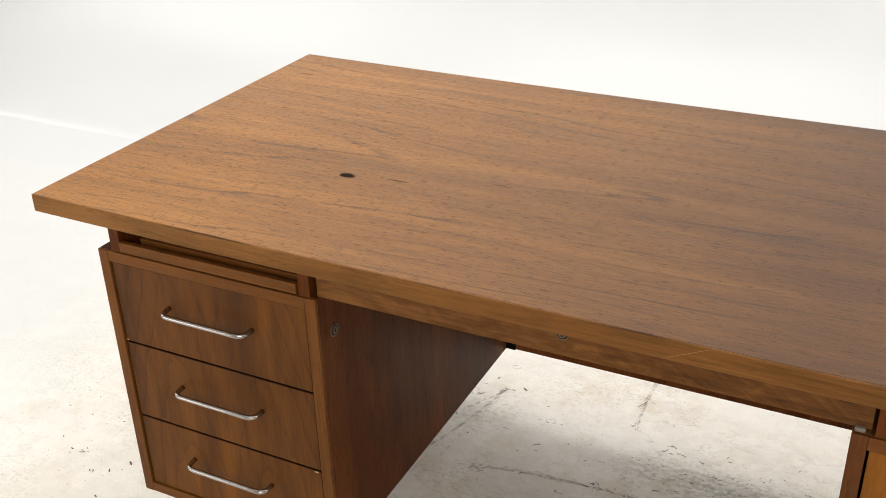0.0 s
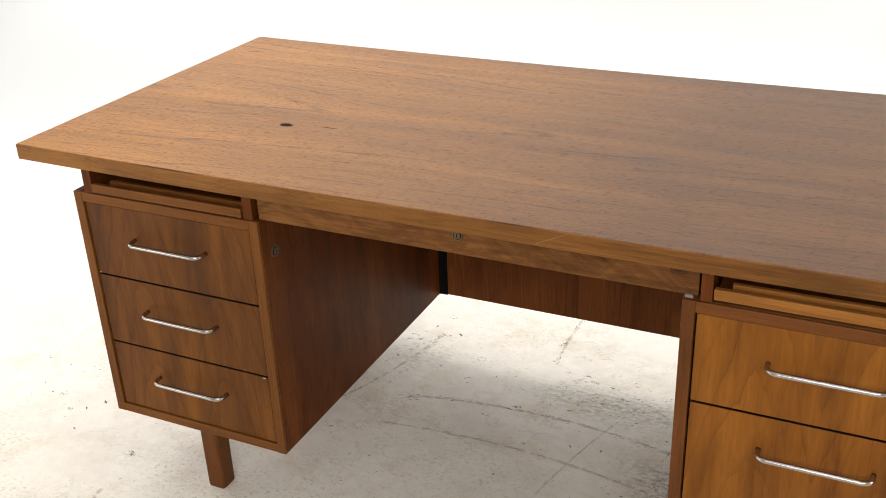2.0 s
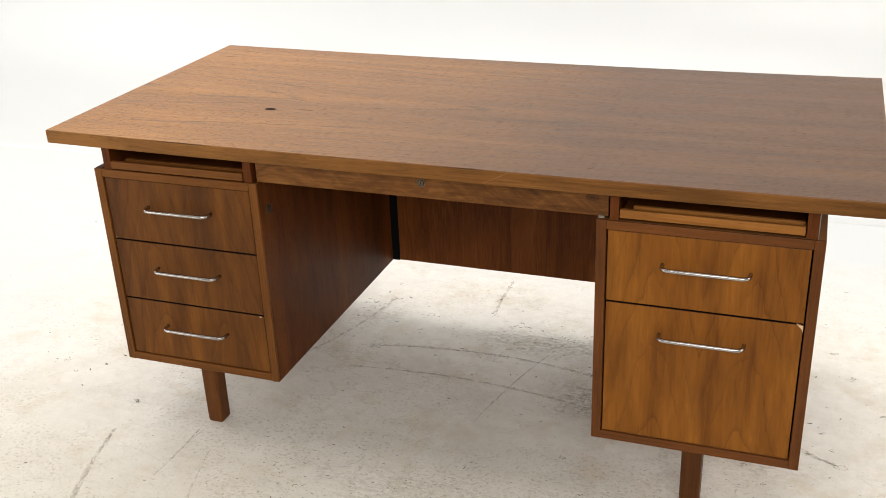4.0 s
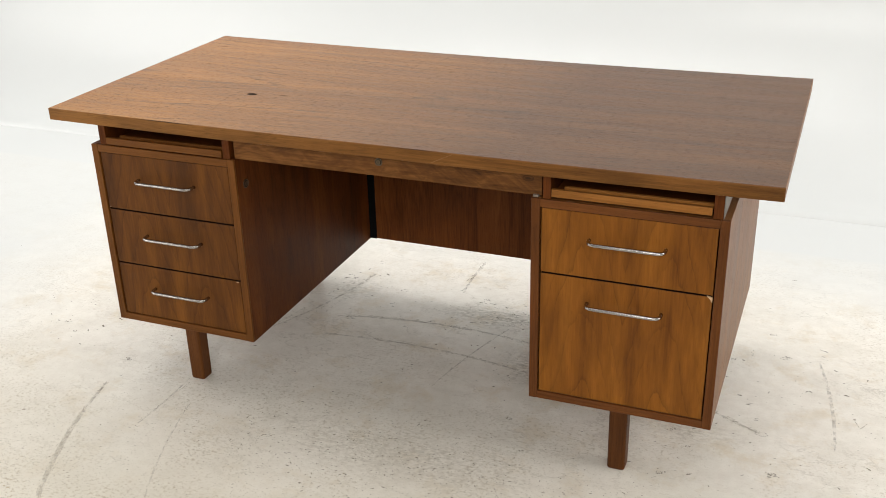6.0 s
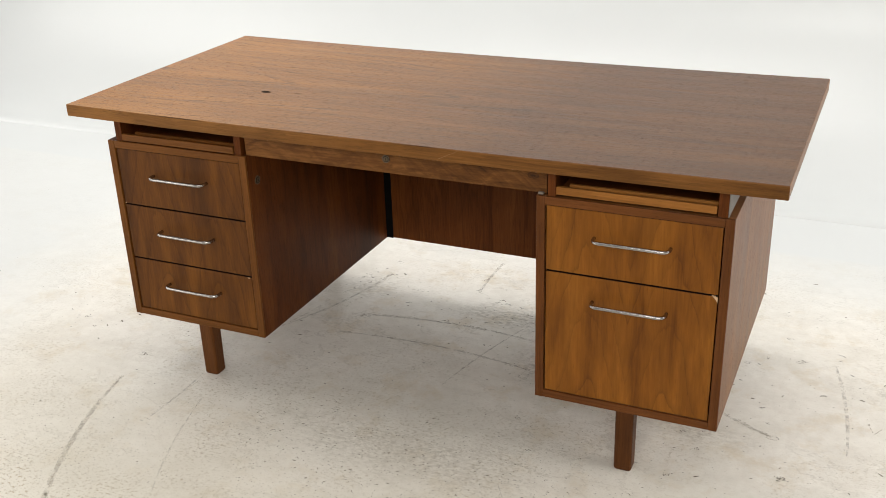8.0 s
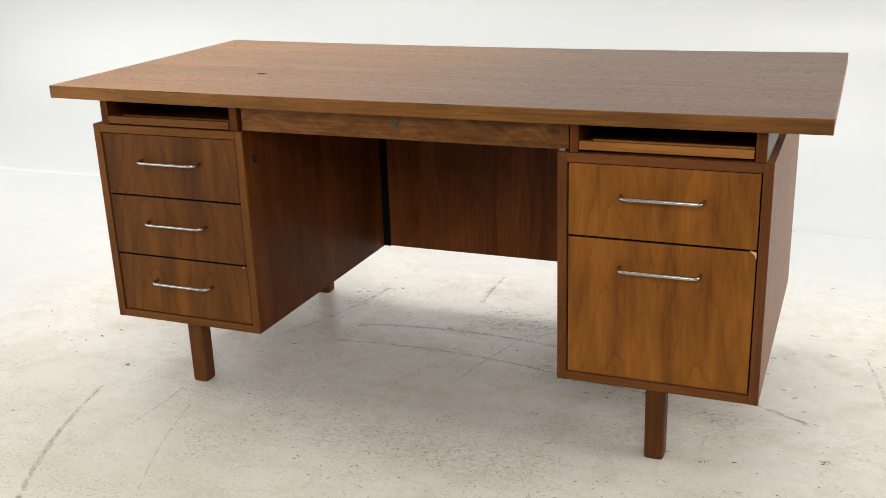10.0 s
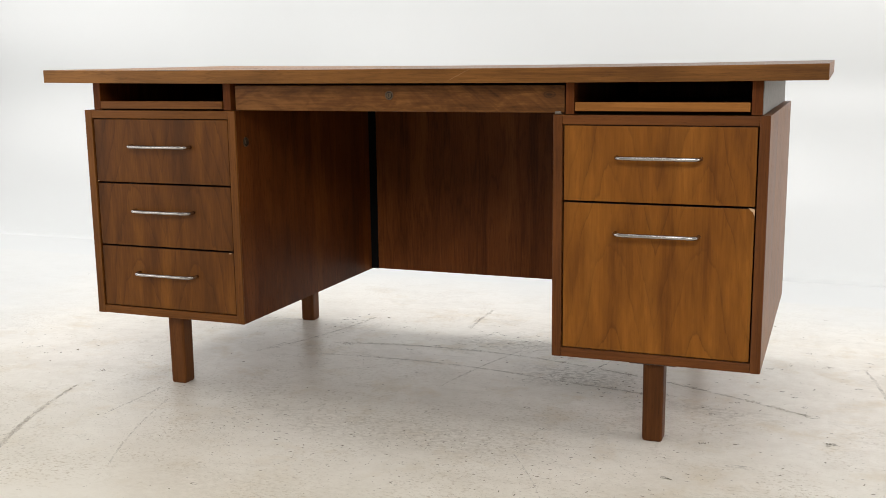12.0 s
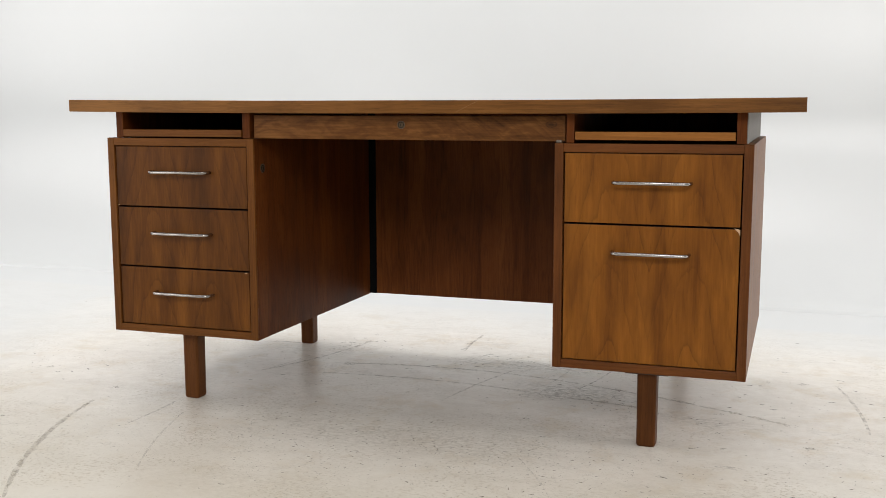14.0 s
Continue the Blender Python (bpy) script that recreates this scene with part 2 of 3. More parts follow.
def cathedral(name, dark, mid, light, line_col, centre, match, seed, peak, strength, blotch):
    """Book-matched crown-cut veneer: smooth ground, soft clouds, thin stepped growth lines nested into peaks."""
    t = Tree(name)
    c = t.scaled(t.coord, (1, 1, 1), (seed, seed * 1.7, seed * 0.6))
    x, y, z = t.axes(t.coord)
    fold = t.math("SUBTRACT", x, centre)
    fold = t.math("SUBTRACT", t.math("ABSOLUTE", fold), match)
    both = t.t.nodes.new("ShaderNodeCombineXYZ")
    t.put(both.inputs[0], t.math("ADD", fold, seed))
    t.put(both.inputs[2], z)
    jag = t.math("SUBTRACT", t.noise(t.scaled(both.outputs[0], (34.0, 1.0, 2.0)), 1.0, 3.0, 0.6), 0.5)
    slow = t.math("SUBTRACT", t.noise(t.scaled(both.outputs[0], (9.0, 1.0, 3.5)), 1.0, 2.0, 0.5), 0.5)
    u = t.math("ADD", fold, t.math("MULTIPLY", slow, 0.03))
    hill = t.math("SQRT", t.math("ADD", t.math("MULTIPLY", u, u), 0.0009))
    field = t.math("ADD", t.math("MULTIPLY", t.math("SUBTRACT", z, peak), 0.20), hill)
    field = t.math("ADD", field, t.math("MULTIPLY", jag, 0.022))
    field = t.math("ADD", field, t.math("MULTIPLY", slow, 0.05))
    saw = t.math("FRACT", t.math("ADD", t.math("MULTIPLY", field, 36.0), 20.0))
    ring = t.ramp(saw, (0.0, 1.0), (0.06, 0.45), (0.28, 0.0), (0.97, 0.0), (1.0, 1.0))
    faint = t.ramp(t.noise(t.scaled(both.outputs[0], (12.0, 1.0, 5.0), (3, 0, 4)), 1.0, 3.0), (0.36, 0.25), (0.60, 1.0))
    fibre = t.noise(t.scaled(c, (260.0, 260.0, 12.0)), 1.0, 4.0, 0.65)
    broad = t.noise(t.scaled(c, (20.0, 11.0, 2.6)), 1.0, 4.0, 0.6)
    tone = t.math("ADD", t.math("MULTIPLY", t.math("SUBTRACT", broad, 0.5), 0.85), t.math("MULTIPLY", t.math("SUBTRACT", fibre, 0.5), 0.26))
    col = t.ramp(t.math("ADD", tone, 0.5), (0.28, dark), (0.5, mid), (0.72, light))
    col = t.mix(t.math("MULTIPLY", t.math("MULTIPLY", ring, faint), strength), col, line_col)
    cloud = t.ramp(t.noise(t.scaled(c, (2.4, 1, 0.55), (7, 3, 1)), 9.0, 4.0, 0.6), (0.46, 0.0), (0.74, 1.0))
    col = t.mix(t.math("MULTIPLY", cloud, blotch), col, line_col)
    pore = t.ramp(t.noise(t.scaled(c, (420.0, 420.0, 40.0), (5, 9, 2)), 1.0, 2.0, 0.55), (0.60, 0.0), (0.74, 1.0))
    col = t.mix(t.math("MULTIPLY", pore, 0.22), col, line_col)
    t.bump(t.math("MULTIPLY", fibre, 0.4), 0.2, 0.0004)
    return t.done(col, t.math("ADD", t.math("MULTIPLY", broad, 0.15), 0.36), Specular_IOR_Level=0.15)


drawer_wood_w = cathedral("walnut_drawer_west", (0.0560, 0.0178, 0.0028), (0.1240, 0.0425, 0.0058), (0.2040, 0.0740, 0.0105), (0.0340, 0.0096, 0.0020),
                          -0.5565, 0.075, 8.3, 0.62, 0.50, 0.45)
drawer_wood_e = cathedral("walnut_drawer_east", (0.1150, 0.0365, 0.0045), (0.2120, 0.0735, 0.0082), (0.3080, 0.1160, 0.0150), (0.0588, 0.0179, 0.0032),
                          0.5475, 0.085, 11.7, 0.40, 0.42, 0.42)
# One wood, two colours: lit for the west lipping, shaded for the east.
LIP_W = (0.062, 0.0205, 0.0042), (0.158, 0.0575, 0.0115), (0.240, 0.0930, 0.0205)
LIP_E = (0.048, 0.0142, 0.0028), (0.118, 0.0375, 0.0075), (0.185, 0.0630, 0.0138)
lips_w = [wood("walnut_lipping", a, b, *LIP_W, bands=40, wobble=0.004, pores=0.35, seed=n, line=0.1, spec=0.12) for a, b, n in ((2, 0, 13), (0, 2, 14))]
lips_e = [wood("walnut_lipping_shaded", a, b, *LIP_E, bands=40, wobble=0.004, pores=0.35, seed=n, line=0.1, spec=0.16) for a, b, n in ((2, 0, 23), (0, 2, 24))]


def figured(name, dark, mid, light):
    """Figured walnut of the pencil drawer: swirling clouds, oblique curl across the middle, straight grain at the west end, one small knot."""
    t = Tree(name)
    x, y, z = t.axes(t.coord)
    swirl = t.noise(t.scaled(t.coord, (13.0, 1.0, 30.0)), 1.0, 5.0, 0.62, 1.4)
    lean = t.t.nodes.new("ShaderNodeCombineXYZ")
    t.put(lean.inputs[0], t.math("ADD", t.math("MULTIPLY", x, 46.0), t.math("MULTIPLY", z, 62.0)))
    t.put(lean.inputs[1], t.math("SUBTRACT", t.math("MULTIPLY", z, 14.0), t.math("MULTIPLY", x, 3.0)))
    curl = t.noise(lean.outputs[0], 1.0, 4.0, 0.6, 0.6)
    here = t.ramp(t.math("ADD", x, t.math("MULTIPLY", t.math("SUBTRACT", swirl, 0.5), 0.4)), (0.0, 0.25), (0.12, 1.0))
    fibre = t.noise(t.scaled(t.coord, (14.0, 300.0, 330.0)), 1.0, 4.0, 0.65)
    tone = t.math("ADD", 0.5, t.math("MULTIPLY", t.math("SUBTRACT", swirl, 0.5), 0.62))
    tone = t.math("ADD", tone, t.math("MULTIPLY", t.math("MULTIPLY", t.math("SUBTRACT", curl, 0.5), here), 0.55))
    tone = t.math("ADD", tone, t.math("MULTIPLY", t.math("SUBTRACT", fibre, 0.5), 0.4))
    tone = t.math("ADD", tone, t.math("MULTIPLY", x, -0.18))
    col = t.ramp(tone, (0.22, dark), (0.5, mid), (0.78, light))
    du = t.math("DIVIDE", t.math("SUBTRACT", x, 0.338), 0.013)
    dv = t.math("DIVIDE", t.math("SUBTRACT", z, 0.674), 0.007)
    d = t.math("SQRT", t.math("ADD", t.math("MULTIPLY", du, du), t.math("MULTIPLY", dv, dv)))
    d = t.math("ADD", d, t.math("MULTIPLY", t.math("SUBTRACT", t.noise(t.coord, 120.0, 3.0), 0.5), 0.8))
    col = t.mix(t.math("MULTIPLY", t.ramp(d, (0.3, 1.0), (0.6, 0.3), (0.9, 0.9), (1.2, 0.0)), 0.7), col, (0.02, 0.009, 0.005))
    t.bump(t.math("MULTIPLY", fibre, 0.4), 0.2, 0.0004)
    return t.done(col, t.math("ADD", t.math("MULTIPLY", swirl, 0.15), 0.36), Specular_IOR_Level=0.14)


burl_wood = figured("walnut_figured", (0.042, 0.0145, 0.0038), (0.125, 0.0480, 0.0115), (0.25, 0.1080, 0.0280))
slide_wood = wood("walnut_slide", 0, 2, (0.1680, 0.0605, 0.0120), (0.3360, 0.1350, 0.0300), (0.4480, 0.1944, 0.0500), bands=50, wobble=0.003, pores=0.35, seed=17, line=0.1)
slide_wood_w = wood("walnut_slide_west", 0, 2, (0.0800, 0.0275, 0.0058), (0.1760, 0.0650, 0.0142), (0.2500, 0.1010, 0.0255), bands=50, wobble=0.003, pores=0.35, seed=18, line=0.15)
leg_wood = wood("walnut_leg", 2, 0, (0.0480, 0.0152, 0.0036), (0.1120, 0.0385, 0.0092), (0.1750, 0.0650, 0.0168), bands=40, wobble=0.004, pores=0.35, seed=19, line=0.12)
raw_wood = Tree("raw_wood").done((0.62, 0.42, 0.24), 0.8)
scratch_wood = Tree("scratched_wood").done((0.30, 0.16, 0.06), 0.7)


def plain(name, colour, rough, metal=0.0, grain=40.0, spread=0.12, spec=0.5):
    t = Tree(name)
    n = t.noise(t.coord, grain, 4.0)
    col = t.mix(t.math("MULTIPLY", n, spread * 2), colour, tuple(v * 0.6 for v in colour))
    return t.done(col, t.math("ADD", t.math("MULTIPLY", n, 0.15), rough - 0.07), Metallic=metal, Specular_IOR_Level=spec)


steel = plain("brushed_steel", (0.44, 0.42, 0.40), 0.22, 1.0, 300.0, 0.1)
lock_metal = plain("aged_lock_metal", (0.15, 0.11, 0.07), 0.36, 0.8, 200.0, 0.3)
black_paint = plain("black_strip", (0.004, 0.004, 0.004), 0.8, spec=0.08)
dark_metal = plain("dark_plate", (0.05, 0.04, 0.035), 0.5, 0.6)
glare_grey = plain("dusty_glare_face", (0.25, 0.232, 0.21), 0.6, 0.0, 60.0, 0.35)
dark_edge = plain("dark_front_edge", (0.016, 0.007, 0.004), 0.7, 0.0, 80.0, 0.3, 0.15)
tab_grey = plain("worn_tab", (0.20, 0.165, 0.13), 0.6)


def floor_material():
    t = Tree("painted_concrete")
    c = t.coord
    broad = t.noise(c, 1.3, 5.0, 0.6)
    streaky = t.noise(t.scaled(c, (3.0, 9.0, 1.0), (0, 0, 0), 0.35), 1.6, 7.0, 0.7)
    grime = t.ramp(t.noise(c, 4.2, 10.0, 0.72), (0.50, 0.0), (0.70, 1.0))
    tan = t.ramp(t.noise(t.scaled(c, (1, 1, 1), (8, 3, 0)), 7.0, 10.0, 0.75), (0.52, 0.0), (0.66, 1.0))
    patch = t.ramp(t.noise(t.scaled(c, (1, 1, 1), (4, 2, 0)), 2.6, 4.0, 0.6), (0.44, 0.0), (0.62, 1.0))
    speck = t.ramp(t.noise(t.scaled(c, (130.0, 210.0, 1.0), (2, 1, 0), 0.5), 1.0, 3.0, 0.65), (0.61, 0.0), (0.66, 1.0))
    fine = t.ramp(t.noise(c, 420.0, 2.0, 0.6), (0.62, 0.0), (0.72, 1.0))
    hair = t.math("ABSOLUTE", t.math("SUBTRACT", t.noise(t.scaled(c, (5.0, 9.0, 1.0), (1, 6, 0), 0.25), 1.0, 7.0, 0.62), 0.5))
    hair = t.math("MULTIPLY", t.ramp(hair, (0.0, 1.0), (0.010, 0.0)), patch)
    col = t.mix(broad, (0.865, 0.84, 0.78), (0.785, 0.755, 0.69))
    col = t.mix(t.math("MULTIPLY", t.ramp(streaky, (0.45, 0.0), (0.70, 1.0)), 0.26), col, (0.60, 0.56, 0.495))
    col = t.mix(t.math("MULTIPLY", grime, 0.34), col, (0.52, 0.48, 0.40))
    col = t.mix(t.math("MULTIPLY", tan, 0.52), col, (0.62, 0.52, 0.36))
    mottle = t.ramp(t.noise(t.scaled(c, (1, 1, 1), (3, 7, 0)), 28.0, 6.0, 0.7), (0.40, 0.0), (0.66, 1.0))
    col = t.mix(t.math("MULTIPLY", mottle, 0.26), col, (0.56, 0.52, 0.45))
    col = t.mix(t.math("MULTIPLY", fine, 0.45), col, (0.40, 0.36, 0.29))
    col = t.mix(t.math("MULTIPLY", hair, 0.45), col, (0.34, 0.31, 0.25))
    x, y, z = t.axes(c)
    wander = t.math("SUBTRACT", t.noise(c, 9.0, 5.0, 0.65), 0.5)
    # Speckled soil; the first patch also holds shade beside the east pedestal.
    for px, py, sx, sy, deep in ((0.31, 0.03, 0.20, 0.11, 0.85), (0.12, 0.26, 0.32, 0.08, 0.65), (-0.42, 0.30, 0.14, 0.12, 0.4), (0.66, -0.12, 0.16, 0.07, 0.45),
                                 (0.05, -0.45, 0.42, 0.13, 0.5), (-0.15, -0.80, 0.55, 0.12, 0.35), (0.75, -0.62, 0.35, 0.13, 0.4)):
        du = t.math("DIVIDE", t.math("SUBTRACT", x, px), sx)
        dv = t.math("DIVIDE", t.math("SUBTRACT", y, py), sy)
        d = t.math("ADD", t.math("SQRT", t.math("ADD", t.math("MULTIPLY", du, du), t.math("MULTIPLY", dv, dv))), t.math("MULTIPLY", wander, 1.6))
        soil_shade = t.math("MULTIPLY", t.ramp(d, (0.2, 1.0), (1.15, 0.0)), t.ramp(t.noise(t.scaled(c, (1.0, 1.6, 1.0), (px, py, 0)), 60.0, 6.0, 0.75), (0.44, 0.0), (0.60, 1.0)))
        col = t.mix(t.math("MULTIPLY", soil_shade, deep), col, (0.25, 0.215, 0.16))
    edge = t.math("MULTIPLY", t.math("SUBTRACT", t.noise(c, 2.0, 4.0), 0.5), 0.5)
    # Darker towards the front: trodden dirt plus light falloff put into the colour.
    tread_falloff = t.math("MULTIPLY", t.ramp(t.math("ADD", t.math("MULTIPLY", y, -1.0), edge), (0.2, 0.0), (0.8, 1.0)), 0.72)
    col = t.mix(tread_falloff, col, (0.52, 0.485, 0.405))
    col = t.mix(t.math("MULTIPLY", t.math("MULTIPLY", speck, patch), t.math("ADD", tread_falloff, 0.22)), col, (0.25, 0.22, 0.17))
    grit = t.ramp(t.noise(t.scaled(c, (1.0, 1.3, 1.0), (5, 5, 0)), 105.0, 5.0, 0.7), (0.53, 0.0), (0.62, 1.0))
    worn = t.ramp(t.noise(t.scaled(c, (1, 1, 1), (9, 4, 0)), 3.1, 5.0, 0.65), (0.47, 0.10), (0.60, 1.0))
    col = t.mix(t.math("MULTIPLY", t.math("MULTIPLY", grit, worn), t.math("ADD", t.math("MULTIPLY", tread_falloff, 0.75), 0.42)), col, (0.34, 0.285, 0.19))
    clean = t.math("MAXIMUM", t.ramp(t.math("ADD", y, edge), (0.45, 0.0), (1.0, 1.0)), t.ramp(t.math("MULTIPLY", t.math("ADD", x, edge), -0.5), (0.55, 0.0), (0.85, 1.0)))
    clean = t.math("MAXIMUM", t.math("MULTIPLY", clean, 0.85), t.ramp(y, (0.85, 0.0), (1.25, 1.0)))
    col = t.mix(clean, col, t.mix(t.noise(c, 0.9, 4.0, 0.55), (0.680, 0.700, 0.702), (0.622, 0.642, 0.644)))
    far = t.ramp(y, (0.6, 0.0), (1.25, 1.0))
    near = t.math("SUBTRACT", 1.0, far)
    relief = t.math("ADD", t.math("MULTIPLY", t.noise(c, 35.0, 8.0, 0.7), 1.0), t.math("MULTIPLY", broad, 2.0))
    relief = t.math("SUBTRACT", relief, t.math("MULTIPLY", t.math("MULTIPLY", grit, worn), 0.35))
    t.bump(t.math("MULTIPLY", relief, near), 0.22, 0.002)
    even = t.math("ADD", t.math("MULTIPLY", t.noise(c, 1.2, 2.0), 0.10), 0.26)
    r = t.math("ADD", t.math("MULTIPLY", t.math("ADD", t.math("MULTIPLY", streaky, 0.25), 0.20), near), t.math("MULTIPLY", even, far))
    gloss = t.math("SUBTRACT", 0.52, t.math("MULTIPLY", clean, 0.02))
    return t.done(col, r, Specular_IOR_Level=gloss)


def wall_material():
    t = Tree("white_cyclorama_paint")
    broad = t.noise(t.coord, 0.9, 4.0, 0.55)
    col = t.mix(broad, (0.680, 0.700, 0.702), (0.622, 0.642, 0.644))
    t.bump(t.noise(t.coord, 1.6, 2.0, 0.5), 0.05, 0.01)
    return t.done(col, t.math("ADD", t.math("MULTIPLY", t.noise(t.coord, 1.2, 2.0), 0.10), 0.26), Specular_IOR_Level=0.5)


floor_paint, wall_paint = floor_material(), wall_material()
room_paint = plain("studio_wall_paint", (0.55, 0.55, 0.54), 0.7, 0.0, 2.0, 0.1)
chip_mat = plain("bare_concrete_chip", (0.165, 0.138, 0.10), 0.85, 0.0, 120.0, 0.5)
gouge_mat = plain("dark_gouge", (0.12, 0.10, 0.075), 0.85, 0.0, 150.0, 0.5)
scuff_mat = plain("grey_scuff", (0.52, 0.475, 0.395), 0.7, 0.0, 60.0, 0.5)


def smear_material():
    """A thin film of rubbed-in dirt, broken by noise, with bare paint between."""
    t = Tree("rubbed_dirt")
    n = t.ramp(t.noise(t.coord, 48.0, 6.0, 0.72), (0.43, 0.0), (0.68, 0.42))
    clear = t.t.nodes.new("ShaderNodeBsdfTransparent")
    mix = t.t.nodes.new("ShaderNodeMixShader")
    t.put(mix.inputs[0], n)
    t.t.links.new(clear.outputs[0], mix.inputs[1])
    t.t.links.new(t.bsdf.outputs[0], mix.inputs[2])
    t.t.links.new(mix.outputs[0], t.t.nodes["Material Output"].inputs["Surface"])
    return t.done((0.47, 0.43, 0.36), 0.7)


smear_mat = smear_material()


# ---- mesh helpers ----
def link_mesh(name, bm, material, smooth=False):
    me = bpy.data.meshes.new(name)
    bm.normal_update()
    bm.to_mesh(me)
    bm.free()
    if smooth:
        for p in me.polygons:
            p.use_smooth = True
    me.materials.append(material)
    return new(name, me)


def part(name, bm, material, parent, label="", smooth=False):
    ob = link_mesh(name, bm, material, smooth)
    ob.parent = parent
    return tagged(ob, label) if label else ob


def box(x0, x1, y0, y1, z0, z1, bevel=0.0012, segments=2, bm=None):
    made = bmesh.new()
    bmesh.ops.create_cube(made, size=1.0)
    for v in made.verts:
        v.co = Vector((x0 if v.co.x < 0 else x1, y0 if v.co.y < 0 else y1, z0 if v.co.z < 0 else z1))
    if bevel:
        bmesh.ops.bevel(made, geom=made.edges[:], offset=bevel, segments=segments, profile=0.5, affect="EDGES")
    if bm is None:
        return made
    me = bpy.data.meshes.new("tmp")
    made.to_mesh(me)
    made.free()
    bm.from_mesh(me)
    bpy.data.meshes.remove(me)
    return bm


def tube(points, radius, sides=12):
    """A round bar swept along the points."""
    bm = bmesh.new()
    rings = []
    for i, p in enumerate(points):
        a = points[max(i - 1, 0)]
        b = points[min(i + 1, len(points) - 1)]
        d = (Vector(b) - Vector(a)).normalized()
        up = Vector((0, 0, 1))
        s = d.cross(up).normalized()
        u = s.cross(d)
        rings.append([bm.verts.new(Vector(p) + radius * (math.cos(k * math.tau / sides) * s + math.sin(k * math.tau / sides) * u)) for k in range(sides)])
    for r, q in zip(rings, rings[1:]):
        for k in range(sides):
            bm.faces.new((r[k], r[(k + 1) % sides], q[(k + 1) % sides], q[k]))
    bm.faces.new(rings[0][::-1])
    bm.faces.new(rings[-1])
    return bm


def disc(centre, axis, radius, depth, sides=24, bevel=0.0006):
    bm = bmesh.new()
    bmesh.ops.create_cone(bm, cap_ends=True, segments=sides, radius1=radius, radius2=radius, depth=depth)
    rim = [e for e in bm.edges if len(e.link_faces) == 2 and any(len(f.verts) > 4 for f in e.link_faces)]
    bmesh.ops.bevel(bm, geom=rim, offset=bevel, segments=2, profile=0.5, affect="EDGES")
    turn = Vector((0, 0, 1)).rotation_difference(Vector(axis)).to_matrix().to_4x4()
    bmesh.ops.transform(bm, matrix=Matrix.Translation(centre) @ turn, verts=bm.verts)
    return bm


# ---- the studio ----
COVE_Y, COVE_R, HIGH, LEAD = 1.46, 0.70, 4.0, 0.16
WEST, EAST, SOUTH = -5.5, 5.0, -6.0


def build_floor():
    bm = bmesh.new()
    bm.faces.new([bm.verts.new(p) for p in ((WEST, SOUTH, 0), (EAST, SOUTH, 0), (EAST, COVE_Y - LEAD, 0), (WEST, COVE_Y - LEAD, 0))])
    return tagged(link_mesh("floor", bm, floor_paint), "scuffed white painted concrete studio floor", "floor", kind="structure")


def build_cyclorama():
    bm = bmesh.new()
    prof = [(COVE_Y - LEAD, 0), (COVE_Y - LEAD / 2, 0)] + [(COVE_Y + COVE_R * math.sin(a * math.pi / 96), COVE_R * (1 - math.cos(a * math.pi / 96))) for a in range(49)]
    prof += [(COVE_Y + COVE_R, HIGH), (COVE_Y + COVE_R + 0.15, HIGH), (COVE_Y + COVE_R + 0.15, -0.15), (COVE_Y - LEAD, -0.15)]
    rows = [[bm.verts.new((x, y, z)) for y, z in prof] for x in (WEST, EAST)]
    n = len(prof)
    for i in range(n):
        f = bm.faces.new((rows[0][i], rows[0][(i + 1) % n], rows[1][(i + 1) % n], rows[1][i]))
        f.smooth = i < 51
    ob = link_mesh("wall_north", bm, wall_paint)
    return tagged(ob, "seamless white curved cyclorama wall", "wall", kind="structure")


def wall(name, x0, x1, y0, y1, z0, z1, label):
    return tagged(link_mesh(name, box(x0, x1, y0, y1, z0, z1, 0), room_paint), label, "wall", kind="structure")


build_floor()
build_cyclorama()
# Unseen walls and ceiling, added so light bounces inside a closed room.
wall("wall_west", WEST - 0.15, WEST, SOUTH, COVE_Y + COVE_R, 0, HIGH, "unseen plain light grey studio wall")
wall("wall_east", EAST, EAST + 0.15, SOUTH, COVE_Y + COVE_R, 0, HIGH, "unseen plain light grey studio wall")
wall("wall_south", WEST - 0.15, EAST + 0.15, SOUTH - 0.15, SOUTH, 0, HIGH, "unseen plain light grey studio wall")
tagged(link_mesh("ceiling", box(WEST - 0.15, EAST + 0.15, SOUTH - 0.15, COVE_Y + COVE_R + 0.15, HIGH, HIGH + 0.15, 0), room_paint),
       "unseen plain light grey studio ceiling", "ceiling", kind="structure")


# ---- the desk ----
desk = tagged(new("desk"), "walnut executive desk with two floating pedestals on square legs", "desk")

HALF_W, HALF_D, TOP_LOW, TOP_HIGH, SAG, LIFT, TAPER = 0.838, 0.384, 0.7025, 0.7305, 0.005, 0.005, 0.0034
FACE = -0.352


def sagged(bm, steps=16):
    """Cuts the piece across its length and lets it sink a little towards mid-span and at the front of the east end."""
    for i in range(1, steps):
        x = -HALF_W + 2 * HALF_W * i / steps
        bmesh.ops.bisect_plane(bm, geom=bm.verts[:] + bm.edges[:] + bm.faces[:], plane_co=(x, 0, 0), plane_no=(1, 0, 0))
    for v in bm.verts:
        v.co.z -= TAPER * max(0.0, v.co.x / HALF_W) * (0.5 - v.co.y / HALF_D / 2)
        v.co.z -= SAG * (1 - (v.co.x / HALF_W) ** 2)
        v.co.z += LIFT * max(0.0, v.co.y / HALF_D) * (0.65 - 0.35 * v.co.x / HALF_W)
    return bm


